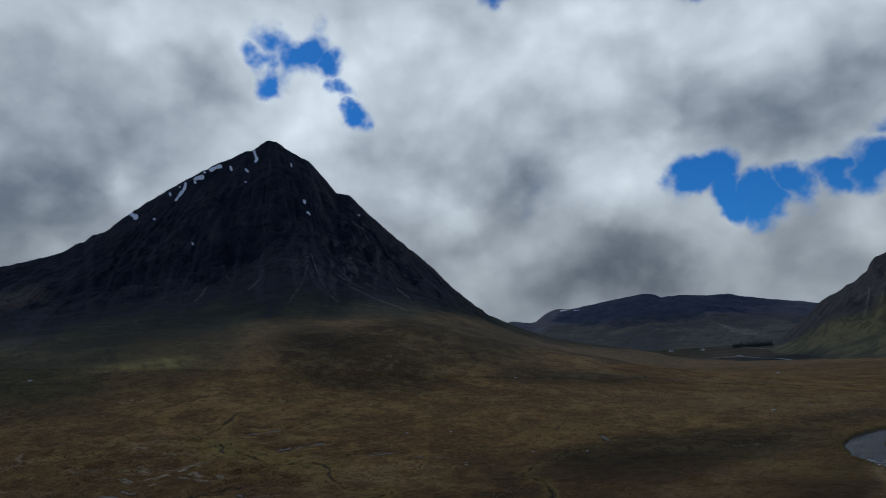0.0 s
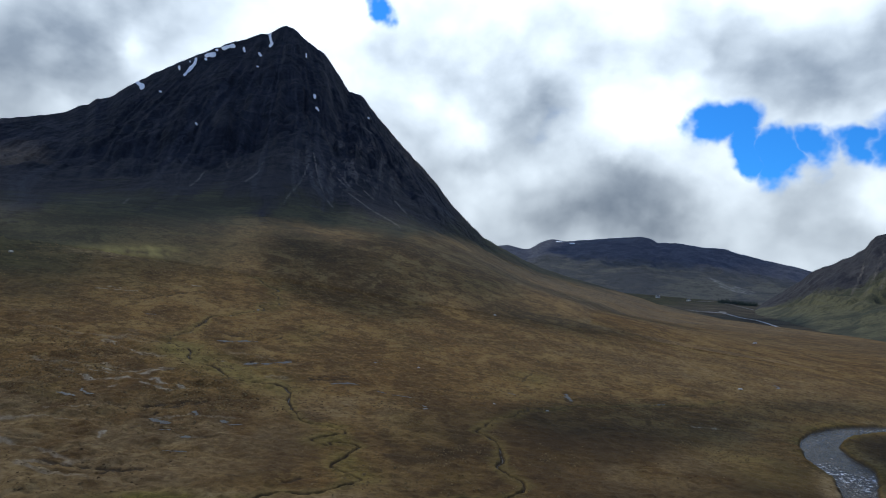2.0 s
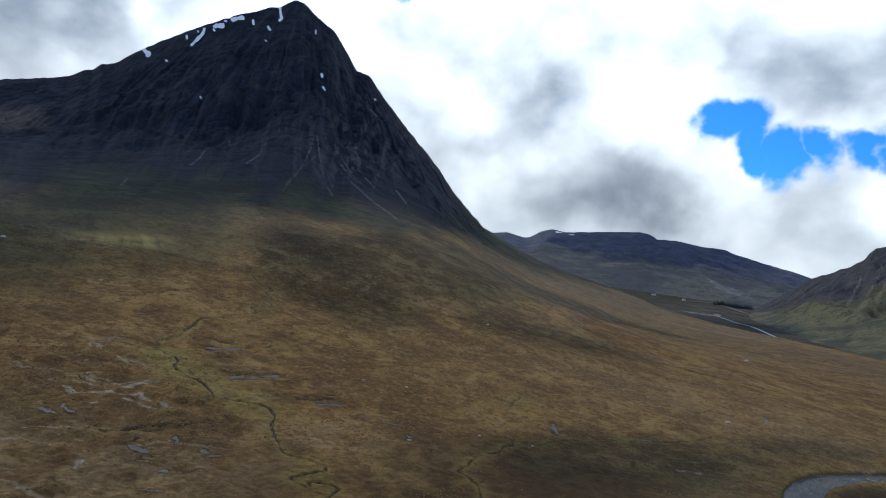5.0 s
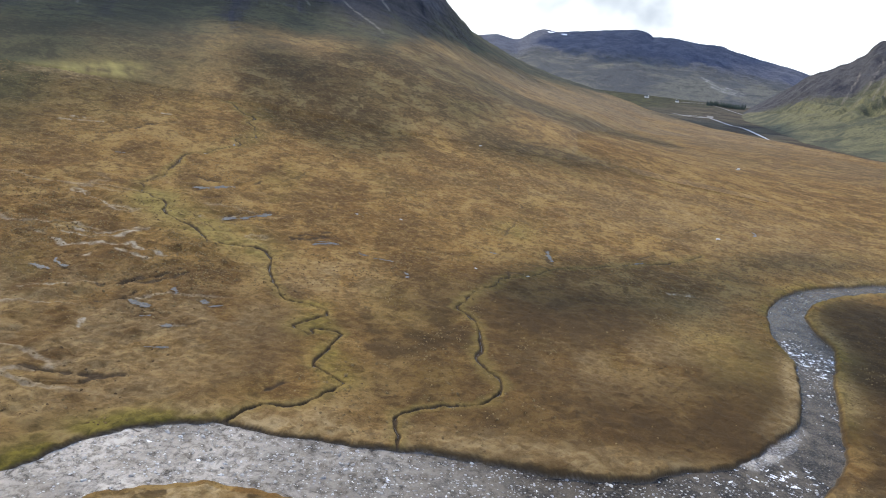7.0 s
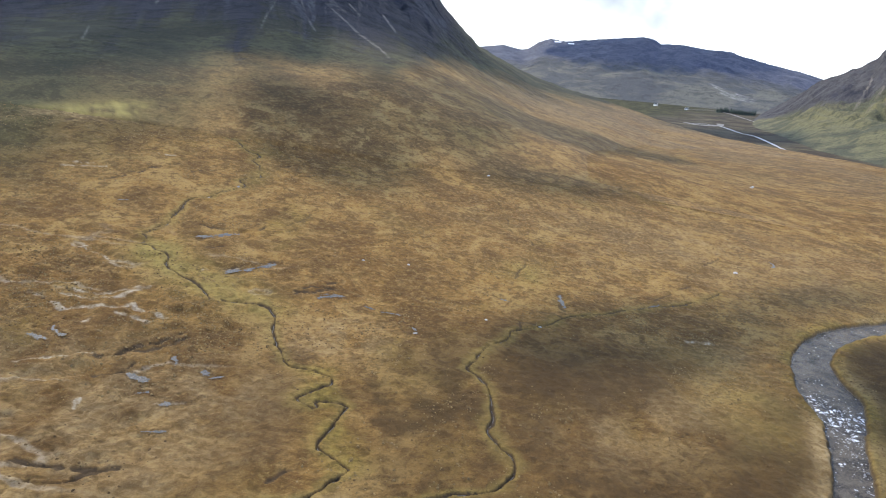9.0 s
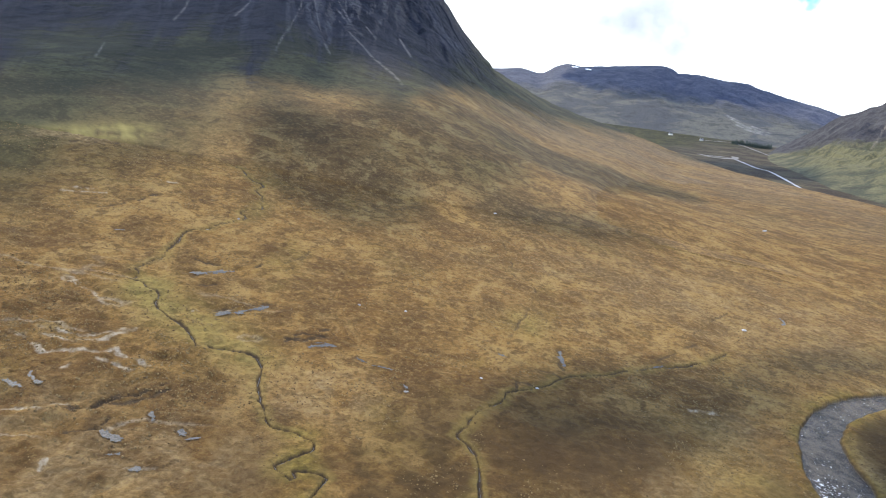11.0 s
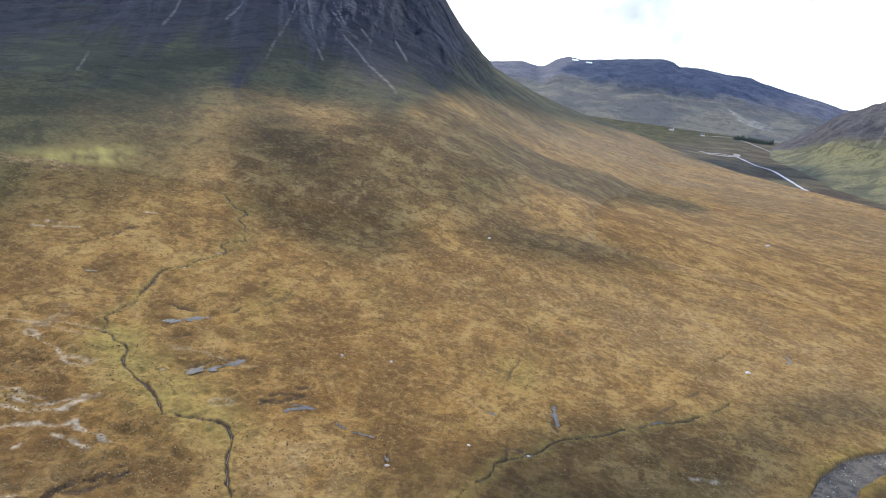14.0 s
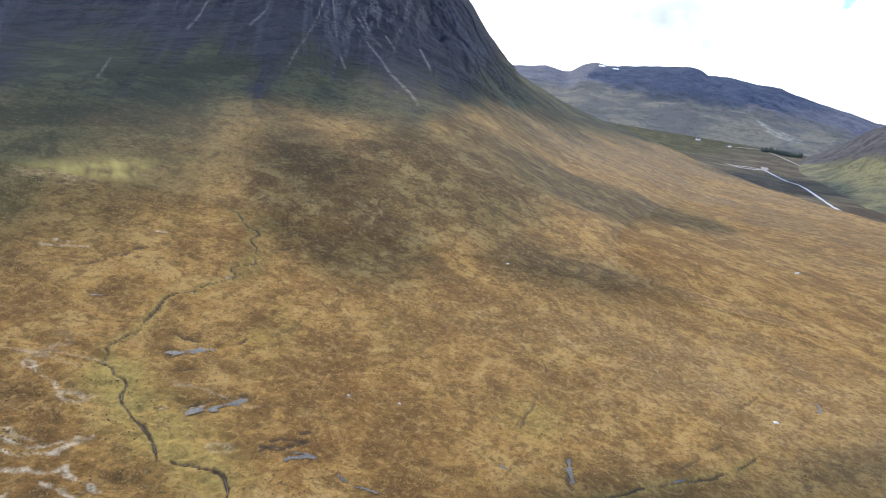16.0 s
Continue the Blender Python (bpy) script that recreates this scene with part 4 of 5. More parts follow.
MOUNTAIN = dict(
    ridge=[(-80, 0.02), (-60, 0.05), (-47, 0.085), (-41, 0.118), (-38.6, 0.138), (-36.6, 0.15), (-34.8, 0.16), (-33.8, 0.173), (-33.2, 0.176), (-32.6, 0.187), (-31.8, 0.192), (-30.7, 0.209), (-28.9, 0.235), (-27, 0.259), (-24.9, 0.2835), (-22.9, 0.304), (-22.2, 0.308), (-20.9, 0.3225), (-20.1, 0.3255), (-19.4, 0.336), (-18.8, 0.342), (-18, 0.3365), (-16.8, 0.321), (-15.4, 0.308), (-14.3, 0.286), (-13, 0.2555), (-11.8, 0.2505), (-10.3, 0.2225), (-8.6, 0.192), (-7.5, 0.174), (-5.5, 0.142), (-4.2, 0.1195), (-3.1, 0.0975), (-1.5, 0.071), (0, 0.0495), (2.5, 0.0294), (5, 0.0124), (7.5, 0.0015), (10, -0.0072), (12.5, -0.0167), (15, -0.0253), (18, -0.0324), (21, -0.039), (24, -0.0477), (28, -0.0568), (31, -0.0624), (37, -0.0704)],
    reach=[(-80, 2300), (-41, 1700), (-30, 1950), (-19, 2050), (-13, 2000), (-7, 1900), (-3, 1780), (0, 1700), (5, 1850), (10, 1800), (15, 1750), (20, 1550), (24, 1420), (30, 1300), (37, 1200)],
    foot=[(-80, 700), (-41, 440), (-20, 400), (-5, 400), (5, 420), (37, 520)], power=2.3, lean=[(-41, 0.22), (-22, 0.24), (-14, 0.38), (-6, 0.66), (0, 0.95), (6, 1.0)], rough=0.05, jag=7.0, seed=101, peak=-18.5)
CHUTES = [
    [(-15.4, 0.1501), (-15.01, 0.1263), (-14.64, 0.1065), (-14.01, 0.083), (-13.27, 0.0663)],
    [(-15.76, 0.1325), (-16.27, 0.102), (-17.07, 0.0791), (-17.45, 0.0656)],
    [(-12.93, 0.1026), (-11.36, 0.0855), (-9.78, 0.0681), (-8.2, 0.0548), (-7.03, 0.0429)],
    [(-24.21, 0.1033), (-24.76, 0.0857), (-25.23, 0.0764)],
    [(-19.57, 0.1255), (-20.01, 0.1079), (-20.84, 0.0933)],
    [(-10.73, 0.0998), (-9.81, 0.0876)],
    [(-11.7, 0.2063), (-10.75, 0.1948)],
    [(-29.74, 0.0451), (-30.09, 0.0348)],
    [(-22.55, 0.1204), (-22.38, 0.1129)],
    [(-13.22, 0.1161), (-12.16, 0.1021)],
    [(-7.96, 0.0896), (-6.83, 0.0709)],
    [(-13.08, 0.1249), (-11.69, 0.0974), (-10.91, 0.0909)],
]
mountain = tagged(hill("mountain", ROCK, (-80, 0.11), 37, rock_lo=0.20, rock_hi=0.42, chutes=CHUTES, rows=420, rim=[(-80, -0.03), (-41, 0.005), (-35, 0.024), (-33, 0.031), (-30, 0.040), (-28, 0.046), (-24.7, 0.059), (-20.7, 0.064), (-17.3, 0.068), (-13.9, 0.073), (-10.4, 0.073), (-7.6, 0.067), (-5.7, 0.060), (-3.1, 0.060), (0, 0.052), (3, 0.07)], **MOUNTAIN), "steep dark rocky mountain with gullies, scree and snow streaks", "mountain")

FAR = dict(ridge=[(-4, 0.033), (0.2, 0.041), (1.9, 0.046), (3.3, 0.042), (3.9, 0.0435), (4.75, 0.0545), (5.7, 0.06), (6.8, 0.058), (9.1, 0.064), (11.3, 0.069), (13.1, 0.073), (14, 0.07), (14.4, 0.0655), (15.8, 0.0668), (18, 0.063), (19.6, 0.0625), (21.3, 0.0545), (23.4, 0.0475), (25, 0.043), (26.2, 0.037), (33, 0.03), (46, 0.02)],
    reach=[(-4, 4300), (5, 4250), (15, 4050), (46, 3900)], foot=[(-4, 3050), (10, 3050), (20, 3080), (46, 3000)], power=1.25, lean=0.35, rough=0.05, jag=5.0, seed=151)
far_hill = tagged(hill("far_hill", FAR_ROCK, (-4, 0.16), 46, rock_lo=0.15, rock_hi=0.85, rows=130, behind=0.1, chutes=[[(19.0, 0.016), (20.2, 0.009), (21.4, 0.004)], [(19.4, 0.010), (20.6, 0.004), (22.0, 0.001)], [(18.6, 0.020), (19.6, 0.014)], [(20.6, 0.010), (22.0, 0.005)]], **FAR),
    "broad hill closing the valley, haze put in as blue-grey, flecked with snow", "hill")

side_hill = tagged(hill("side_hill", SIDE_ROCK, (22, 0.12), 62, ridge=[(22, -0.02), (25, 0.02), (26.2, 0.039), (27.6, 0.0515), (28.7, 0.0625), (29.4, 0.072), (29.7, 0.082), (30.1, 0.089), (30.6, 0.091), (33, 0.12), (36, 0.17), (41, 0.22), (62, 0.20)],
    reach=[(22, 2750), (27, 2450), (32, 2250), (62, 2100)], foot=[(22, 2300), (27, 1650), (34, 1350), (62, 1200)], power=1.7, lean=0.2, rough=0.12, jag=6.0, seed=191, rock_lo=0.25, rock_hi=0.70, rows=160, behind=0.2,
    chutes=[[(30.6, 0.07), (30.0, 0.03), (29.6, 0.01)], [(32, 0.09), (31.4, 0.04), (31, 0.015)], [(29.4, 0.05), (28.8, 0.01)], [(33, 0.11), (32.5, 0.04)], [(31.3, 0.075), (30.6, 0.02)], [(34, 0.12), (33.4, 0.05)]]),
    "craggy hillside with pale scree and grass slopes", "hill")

# ---------------------------------------------------------------- helpers for things
def part(name, bm, mat, parent, label=""):
    me = bpy.data.meshes.new(name)
    bm.to_mesh(me)
    bm.free()
    me.materials.append(mat)
    ob = new(name, me)
    ob.parent = parent
    return tagged(ob, label)


def thing(name, bm, mat, label, category, group="", kind="", smooth=True):
    me = bpy.data.meshes.new(name)
    bm.to_mesh(me)
    bm.free()
    if smooth:
        for f in me.polygons:
            f.use_smooth = True
    me.materials.append(mat)
    return tagged(new(name, me), label, category, group, kind)


def height(x, y):
    z, _ = ground(np.array([[float(x)]]), np.array([[float(y)]]))
    return float(z[0, 0])


def largest(quads):
    """The cells of the largest joined piece."""
    mark = {int(v): int(v) for v in np.unique(quads)}

    def root(v):
        while mark[v] != v:
            mark[v] = mark[mark[v]]
            v = mark[v]
        return v

    for q in quads.tolist():
        for v in q[1:]:
            mark[root(v)] = root(q[0])
    tops = np.array([root(q[0]) for q in quads.tolist()])
    if not len(tops):
        return quads
    names, counts = np.unique(tops, return_counts=True)
    return quads[tops == names[counts.argmax()]]


# ---------------------------------------------------------------- snow on the mountain
def snow_patch(line, half, seed, host, form, eye, lo=0.40):
    """A patch that fills the hollow along a line of directions and slopes from the eye."""
    p = np.array(line, float)
    pad = math.degrees(half) * 2
    aa, ss = np.meshgrid(np.linspace(p[:, 0].min() - pad - 1.0, p[:, 0].max() + pad + 1.0, 110), np.linspace(lo, 0.996, 620))
    x, y, z, _ = surface(aa, ss, **form)
    away = np.hypot(x - eye[0], y - eye[1])
    u, v = np.arctan2(x - eye[0], y - eye[1]) * 950, (z - eye[2]) / away * 1000
    ways = np.stack([np.radians(p[:, 0]) * 950, p[:, 1] * 1000], -1)
    gap = distance(u, v, along(ways, 0.4)) if len(p) > 1 else np.hypot(u - ways[0, 0], v - ways[0, 1])
    keep = gap < half * 1000 * (1 + 1.3 * octaves(u, v, 4.5, 3, seed))
    keep = keep[:-1, :-1]
    i = np.arange(x.size).reshape(x.shape)
    quads = largest(np.stack([i[:-1, 1:], i[:-1, :-1], i[1:, :-1], i[1:, 1:]], -1)[keep])
    if not len(quads):
        return
    used, flat = np.unique(quads, return_inverse=True)
    k = 2.0 / away
    spots = np.stack([x - (x - eye[0]) * k, y - (y - eye[1]) * k, z + 1.6], -1).reshape(-1, 3)[used]
    me = bpy.data.meshes.new("snow_patch")
    me.vertices.add(len(used))
    me.vertices.foreach_set("co", spots.astype(np.float32).ravel())
    finish(me, flat.reshape(-1, 4), SNOW)
    ob = new("snow_patch", me)
    ob.parent = host
    tagged(ob, "old white snow lying in a gully")


SNOWS = [
    (0.0040, [(-23.75, 0.2945), (-23.36, 0.298), (-23.05, 0.3003)]), (0.0038, [(-25.0, 0.279), (-24.75, 0.2815), (-24.4, 0.2835)]), (0.0024, [(-25.75, 0.272), (-25.8, 0.266), (-26.15, 0.2557), (-26.5, 0.246)]),
    (0.0035, [(-29.75, 0.222), (-29.5, 0.2215), (-29.5, 0.2185)]), (0.0022, [(-20.2, 0.327), (-20.08, 0.3199), (-19.95, 0.314), (-20.05, 0.3095)]), (0.0018, [(-22.15, 0.3), (-22.05, 0.2955)]), (0.0021, [(-20.9, 0.297), (-20.75, 0.2935)]),
    (0.0025, [(-15.98, 0.247), (-15.95, 0.2445)]), (0.0018, [(-15.75, 0.229), (-15.55, 0.225)]), (0.0014, [(-20.95, 0.277), (-20.85, 0.2765)]), (0.0017, [(-26.95, 0.2565), (-26.92, 0.253)]), (0.0014, [(-28.2, 0.2172), (-28.1, 0.217)]),
    (0.0016, [(-25.26, 0.1806), (-25.2, 0.180)]), (0.0018, [(-24.27, 0.2903), (-24.2, 0.2905)]), (0.0020, [(-25.02, 0.2741), (-24.98, 0.2735)]), (0.0014, [(-26.2, 0.2669), (-26.17, 0.266)]), (0.0012, [(-17.03, 0.3073), (-17.0, 0.303)]), (0.0013, [(-11.3, 0.224), (-11.2, 0.223)])]
for n, (half, line) in enumerate(SNOWS):
    snow_patch(line, half * 0.78, 200 + n, mountain, MOUNTAIN, (9.07, -21.06, 44.37))
for n, (az, el, wide) in enumerate([(6.2, 0.0565, 0.24), (7.3, 0.0555, 0.20)]):
    snow_patch([(az - wide, el), (az + wide, el)], 0.0009, 240 + n, far_hill, FAR, (6.7, 0, 61.0))


# ---------------------------------------------------------------- water
GRAVEL = [(74, 114.5), (80, 119.5), (85.5, 125), (91, 131)]


def make_river():
    step_m = 0.8
    xs, ys = np.arange(-142, 332, step_m), np.arange(20, 324, step_m)
    x, y = np.meshgrid(xs, ys)
    near = np.minimum(distance(x, y, FAR_LINE), distance(x, y, NEAR_LINE))
    wet = inside(x, y, RIVER) | (near < 2.2)
    flow = octaves(x, y, 4.0, 3, 81)
    z = base(x, y) - 1.22 + 0.10 * flow
    rapid = 1.15 * np.exp(-((x - 119) / 11) ** 2 - ((y - 177) / 14) ** 2) + 0.45 * np.exp(-((x - 105) / 9) ** 2 - ((y - 146) / 14) ** 2) + 0.8 * np.exp(-((x - 76) / 16) ** 2 - ((y - 108) / 10) ** 2) + 0.35 * np.exp(-((x - 10) / 60) ** 2 - ((y - 91) / 9) ** 2)
    # glare painted over the left reach, then the real gravel strip
    shoal = step(-x, -42, 42) * (0.80 + octaves(x, y, 12, 3, 85)) + 1.4 * (1 - step(distance(x, y, along(GRAVEL)), 1.5, 5.0)) * np.clip(0.6 + 1.5 * octaves(x, y, 3, 3, 87), 0, 1)
    z = z + 0.22 * rapid * octaves(x, y, 2.2, 2, 83)
    i = np.arange(x.size).reshape(x.shape)
    cell = wet[:-1, :-1] & wet[1:, :-1] & wet[:-1, 1:] & wet[1:, 1:]
    quads = np.stack([i[:-1, :-1], i[:-1, 1:], i[1:, 1:], i[1:, :-1]], -1)[cell]
    used, flat = np.unique(quads, return_inverse=True)
    me = bpy.data.meshes.new("river")
    me.vertices.add(len(used))
    me.vertices.foreach_set("co", np.stack([x.ravel()[used], y.ravel()[used], z.ravel()[used]], -1).astype(np.float32).ravel())
    finish(me, flat.reshape(-1, 4), WATER, {"rapid": np.clip(rapid.ravel()[used], 0, 1), "shoal": np.clip(shoal.ravel()[used], 0, 1)})
    tagged(new("water", me), "shallow grey river running fast over stones", "river", kind="structure")


make_river()


def ribbon(name, points, width, lift, mat, label, category, gap=2.0, kind="", level=None):
    """A strip that follows the ground along a line."""
    p = along(points, gap)
    d = np.gradient(p, axis=0)
    d /= np.maximum(np.hypot(d[:, 0], d[:, 1])[:, None], 1e-6)
    side = np.stack([-d[:, 1], d[:, 0]], -1)
    k = np.linspace(-0.5, 0.5, 4)[None, :, None]
    w = width * (0.75 + 0.9 * value_noise(p[:, 0], p[:, 1], 9, 91))[:, None, None]
    q = p[:, None] + side[:, None] * k * w
    z = base(q[..., 0], q[..., 1]) + lift if level else ground(q[..., 0], q[..., 1])[0] + lift
    me = sheet(name, q[..., 0], q[..., 1], z, mat)
    return tagged(new(name, me), label, category, kind=kind)


def stream_water(points, width, drop):
    p = along(points, 1.5)
    p = p - np.stack([2.2 * octaves(p[:, 0], p[:, 1], 7, 3, 95), 2.2 * octaves(p[:, 0], p[:, 1], 7, 3, 96)], -1)
    d = np.gradient(p, axis=0)
    d /= np.maximum(np.hypot(d[:, 0], d[:, 1])[:, None], 1e-6)
    side = np.stack([-d[:, 1], d[:, 0]], -1)
    q = p[:, None] + side[:, None] * np.linspace(-0.5, 0.5, 3)[None, :, None] * width
    z = ground(p[:, :1], p[:, 1:])[0] + drop
    z = np.minimum(np.convolve(np.pad(z[:, 0], 3, mode="edge"), np.ones(7) / 7, "valid"), z[:, 0] + 0.35)[:, None] + 0 * q[..., 0]
    return sheet("burn_water", q[..., 0], q[..., 1], z, STILL)


for line, wide in ((BURN, 0.22), (BURN_UP, 0.22), (SIKE, 0.18)):
    tagged(new("burn_water", stream_water(line, wide, 0.03)), "dark peaty water in a narrow burn", "stream", kind="structure")


def make_pool(half, line):
    """A shallow sheet of water in a dip of the moor, with a ragged rim."""
    p = np.array(line, float)
    cx, cy = p.mean(0)
    reach = max(np.ptp(p, axis=0)) / 2 + 4
    g = np.arange(-reach, reach, 0.3)
    x, y = np.meshgrid(cx + g, cy + g)
    wet = pool_gap(x, y, [(half, line)]) < 0.70
    z = base(x, y) - 0.26
    i = np.arange(x.size).reshape(x.shape)
    cell = wet[:-1, :-1] & wet[1:, 1:]
    quads = largest(np.stack([i[:-1, :-1], i[:-1, 1:], i[1:, 1:], i[1:, :-1]], -1)[cell])
    if len(quads) < 4:
        return
    used, flat = np.unique(quads, return_inverse=True)
    me = bpy.data.meshes.new("pool")
    me.vertices.add(len(used))
    z = np.full(x.size, float(base(np.array(cx), np.array(cy))) - 0.26) * 0.5 + 0.5 * z.ravel()
    me.vertices.foreach_set("co", np.stack([x.ravel()[used], y.ravel()[used], z[used]], -1).astype(np.float32).ravel())
    finish(me, flat.reshape(-1, 4), STILL)
    tagged(new("pool", me), "small still bog pool reflecting the sky", "pool", "pools on the moor")


for pool in POOLS:
    make_pool(*pool)


# ---------------------------------------------------------------- stones
def stone_mesh(seed, flat=0.6):
    bm = bmesh.new()
    bmesh.ops.create_icosphere(bm, subdivisions=2, radius=1)
    for v in bm.verts:
        n = noise.noise(v.co * 1.3 + Vector((seed * 7.1, 0, 0))) * 0.45 + noise.noise(v.co * 2.9 + Vector((0, seed * 3.3, 0))) * 0.18
        v.co *= 1 + n
        v.co.z *= flat
        v.co.z = max(v.co.z, -0.35)
    me = bpy.data.meshes.new("boulder")
    bm.to_mesh(me)
    bm.free()
    me.materials.append(STONE)
    return me


STONES = [stone_mesh(n, f) for n, f in enumerate((0.6, 0.75, 0.5, 0.65, 0.85, 0.55))]
rng = random.Random(5)


def boulder(x, y, z, size, label, group):
    ob = new("boulder", STONES[rng.randrange(len(STONES))])
    ob.location, ob.rotation_euler = (x, y, z), (rng.uniform(-0.2, 0.2), rng.uniform(-0.2, 0.2), rng.uniform(0, 6.28))
    ob.scale = (size * rng.uniform(0.8, 1.4), size * rng.uniform(0.7, 1.1), size * rng.uniform(0.7, 1.1))
    return tagged(ob, label, "boulder", group)


def river_spots(count, keep):
    """Random places in the river, denser where keep says."""
    n = count * 40
    u = np.array([(rng.uniform(-90, 200), rng.uniform(40, 275), rng.random()) for _ in range(n)])
    u = u[inside(u[:, 0], u[:, 1], RIVER)]
    u = u[river_gap(u[:, 0], u[:, 1]) < -0.3]
    return [(x, y) for x, y, k in u if k < keep(x, y)][:count]


def stony(x, y):
    """Where the river is strewn with stones: the shallows and the rapids."""
    main = 0.9 * math.exp(-((y - 91) / 14) ** 2) * (1.0 if x < 95 else 0)
    quick = 0.9 * math.exp(-((x - 118) / 10) ** 2 - ((y - 168) / 24) ** 2)
    bar = 1.0 if float(distance(np.array([x]), np.array([y]), along(GRAVEL))[0]) < 4.0 else 0.0
    return max(main, quick, bar, 0.05)


for x, y in river_spots(280, stony):
    z = float(base(np.array(x), np.array(y))) - 1.22
    boulder(x, y, z, rng.choice((0.18, 0.20, 0.23, 0.27, 0.32, 0.40)), "pale grey boulder breaking the river's surface", "boulders in the river")
for x, y, s in ((1.7, 464, 1.3), (12.3, 475.4, 1.5), (25.1, 481.9, 1.5), (34.2, 484.1, 1.7), (32.5, 473.8, 1.3), (63.9, 513.1, 1.2), (7, 468.6, 1.1), (19, 416.6, 1), (139.6, 312.6, 1), (-32.7, 256.7, 0.7), (264.9, 609.8, 1.6), (-113.4, 298.7, 0.9), (-105.9, 316.8, 0.9), (-14.5, 259.5, 0.6), (-251.7, 327.1, 1.6), (-5.7, 199.7, 0.7), (17.4, 216.4, 0.5), (36.4, 216.9, 0.6)):
    boulder(x, y, height(x, y) + s * 0.1, s, "pale weathered boulder lying in moor grass", "boulders on the moor")


def scatter_stones():
    """Cobbles of the river bed and bars."""
    proto = []
    for n in range(5):
        bm = bmesh.new()
        bmesh.ops.create_icosphere(bm, subdivisions=1, radius=1)
        for v in bm.verts:
            v.co *= 1 + 0.35 * noise.noise(v.co * 1.5 + Vector((n * 5.0, 0, 0)))
            v.co.z *= 0.6
        proto.append((np.array([v.co for v in bm.verts]), np.array([[v.index for v in f.verts] for f in bm.faces])))
        bm.free()
    vs, fs, total = [], [], 0
    for x, y in river_spots(3600, stony):
        s = rng.uniform(0.08, 0.22)
        co, tri = proto[rng.randrange(5)]
        a = rng.uniform(0, 6.28)
        c, d = math.cos(a), math.sin(a)
        z = float(base(np.array(x), np.array(y))) - 1.25
        vs.append(np.stack([x + s * 1.2 * (co[:, 0] * c - co[:, 1] * d), y + s * (co[:, 0] * d + co[:, 1] * c), z + s * co[:, 2] + rng.uniform(-0.05, 0.08)], -1))
        fs.append(tri + total)
        total += len(co)
    me = bpy.data.meshes.new("cobbles")
    me.from_pydata(np.vstack(vs).tolist(), [], np.vstack(fs).tolist())
    me.materials.append(STONE)
    tagged(new("cobbles", me), "wet grey and white cobbles in the shallows", "cobbles", kind="stuff")


scatter_stones()


# ---------------------------------------------------------------- tussocks
def tussocks(name, count, mat, label, category, lo, hi, tall, seed, like):
    """Clumps of stems, thick where like() says, thinning with distance."""
    r = np.random.RandomState(seed)
    n = count * 9
    y = 96 * (440 / 96) ** r.rand(n)
    x = (r.rand(n) - 0.5) * 2 * (40 + y * 0.78)
    gap = np.minimum(distance(x, y, FAR_LINE), distance(x, y, NEAR_LINE))
    ok = (gap > 1.6) & ~inside(x, y, RIVER) & (r.rand(n) < like(x, y)) & (pool_gap(x, y) > 1.3)
    for line, half, deep in STREAMS[:3]:
        ok &= distance(x, y, line) > 1.2
    x, y = x[ok][:count], y[ok][:count]
    z = ground(x[None], y[None])[0][0]
    m = len(x)
    size = lo + (hi - lo) * r.rand(m) ** 2
    k = 6
    a = np.linspace(0, 2 * np.pi, k, endpoint=False)[None] + r.rand(m, 1) * 6
    rim = size[:, None] * (0.7 + 0.6 * r.rand(m, k))
    mid = 0.62 * rim * (0.8 + 0.4 * r.rand(m, k))
    low = np.stack([x[:, None] + rim * np.cos(a), y[:, None] + rim * np.sin(a), z[:, None] - 0.12 + 0 * a], -1)
    high = np.stack([x[:, None] + mid * np.cos(a), y[:, None] + mid * np.sin(a), z[:, None] + tall * size[:, None] * (0.5 + 0.6 * r.rand(m, k))], -1)
    top = np.stack([x, y, z + tall * size * (0.75 + 0.4 * r.rand(m))], -1)[:, None]
    v = np.concatenate([low, high, top], 1).reshape(-1, 3)
    o = (np.arange(m) * (2 * k + 1))[:, None, None]
    i, j = np.arange(k), (np.arange(k) + 1) % k
    quads = (np.stack([i, j, j + k, i + k], -1)[None] + o).reshape(-1, 4)
    caps = (np.stack([i + k, j + k, np.full(k, 2 * k)], -1)[None] + o).reshape(-1, 3)
    me = bpy.data.meshes.new(name)
    me.from_pydata(v.tolist(), [], quads.tolist() + caps.tolist())
    me.materials.append(mat)
    return tagged(new(name, me), label, category, kind="stuff")


def island_mat(name, a, b):
    m, t, s = material(name)
    pick = node(t, "ShaderNodeNewGeometry").outputs["Random Per Island"]
    t.links.new(blend(t, pick, a, b), s.inputs["Base Color"])
    s.inputs["Roughness"].default_value, s.inputs["Specular IOR Level"].default_value = 0.95, 0.1
    relief(t, s, fbm(t, place(t), 6.0, 3.0, 0.7), 0.15)
    return m


tussocks("heather_clumps", 11000, island_mat("heather_stems", (0.075, 0.048, 0.022), (0.140, 0.090, 0.040)), "low dark brown heather clumps on the moor", "heather", 0.12, 0.42, 0.42, 61,
         lambda x, y: (0.03 + 0.97 * step(octaves(x, y, 26, 4, 63, 0.6), 0.02, 0.12)) * (0.12 + 0.88 * step(y, 125, 210)))
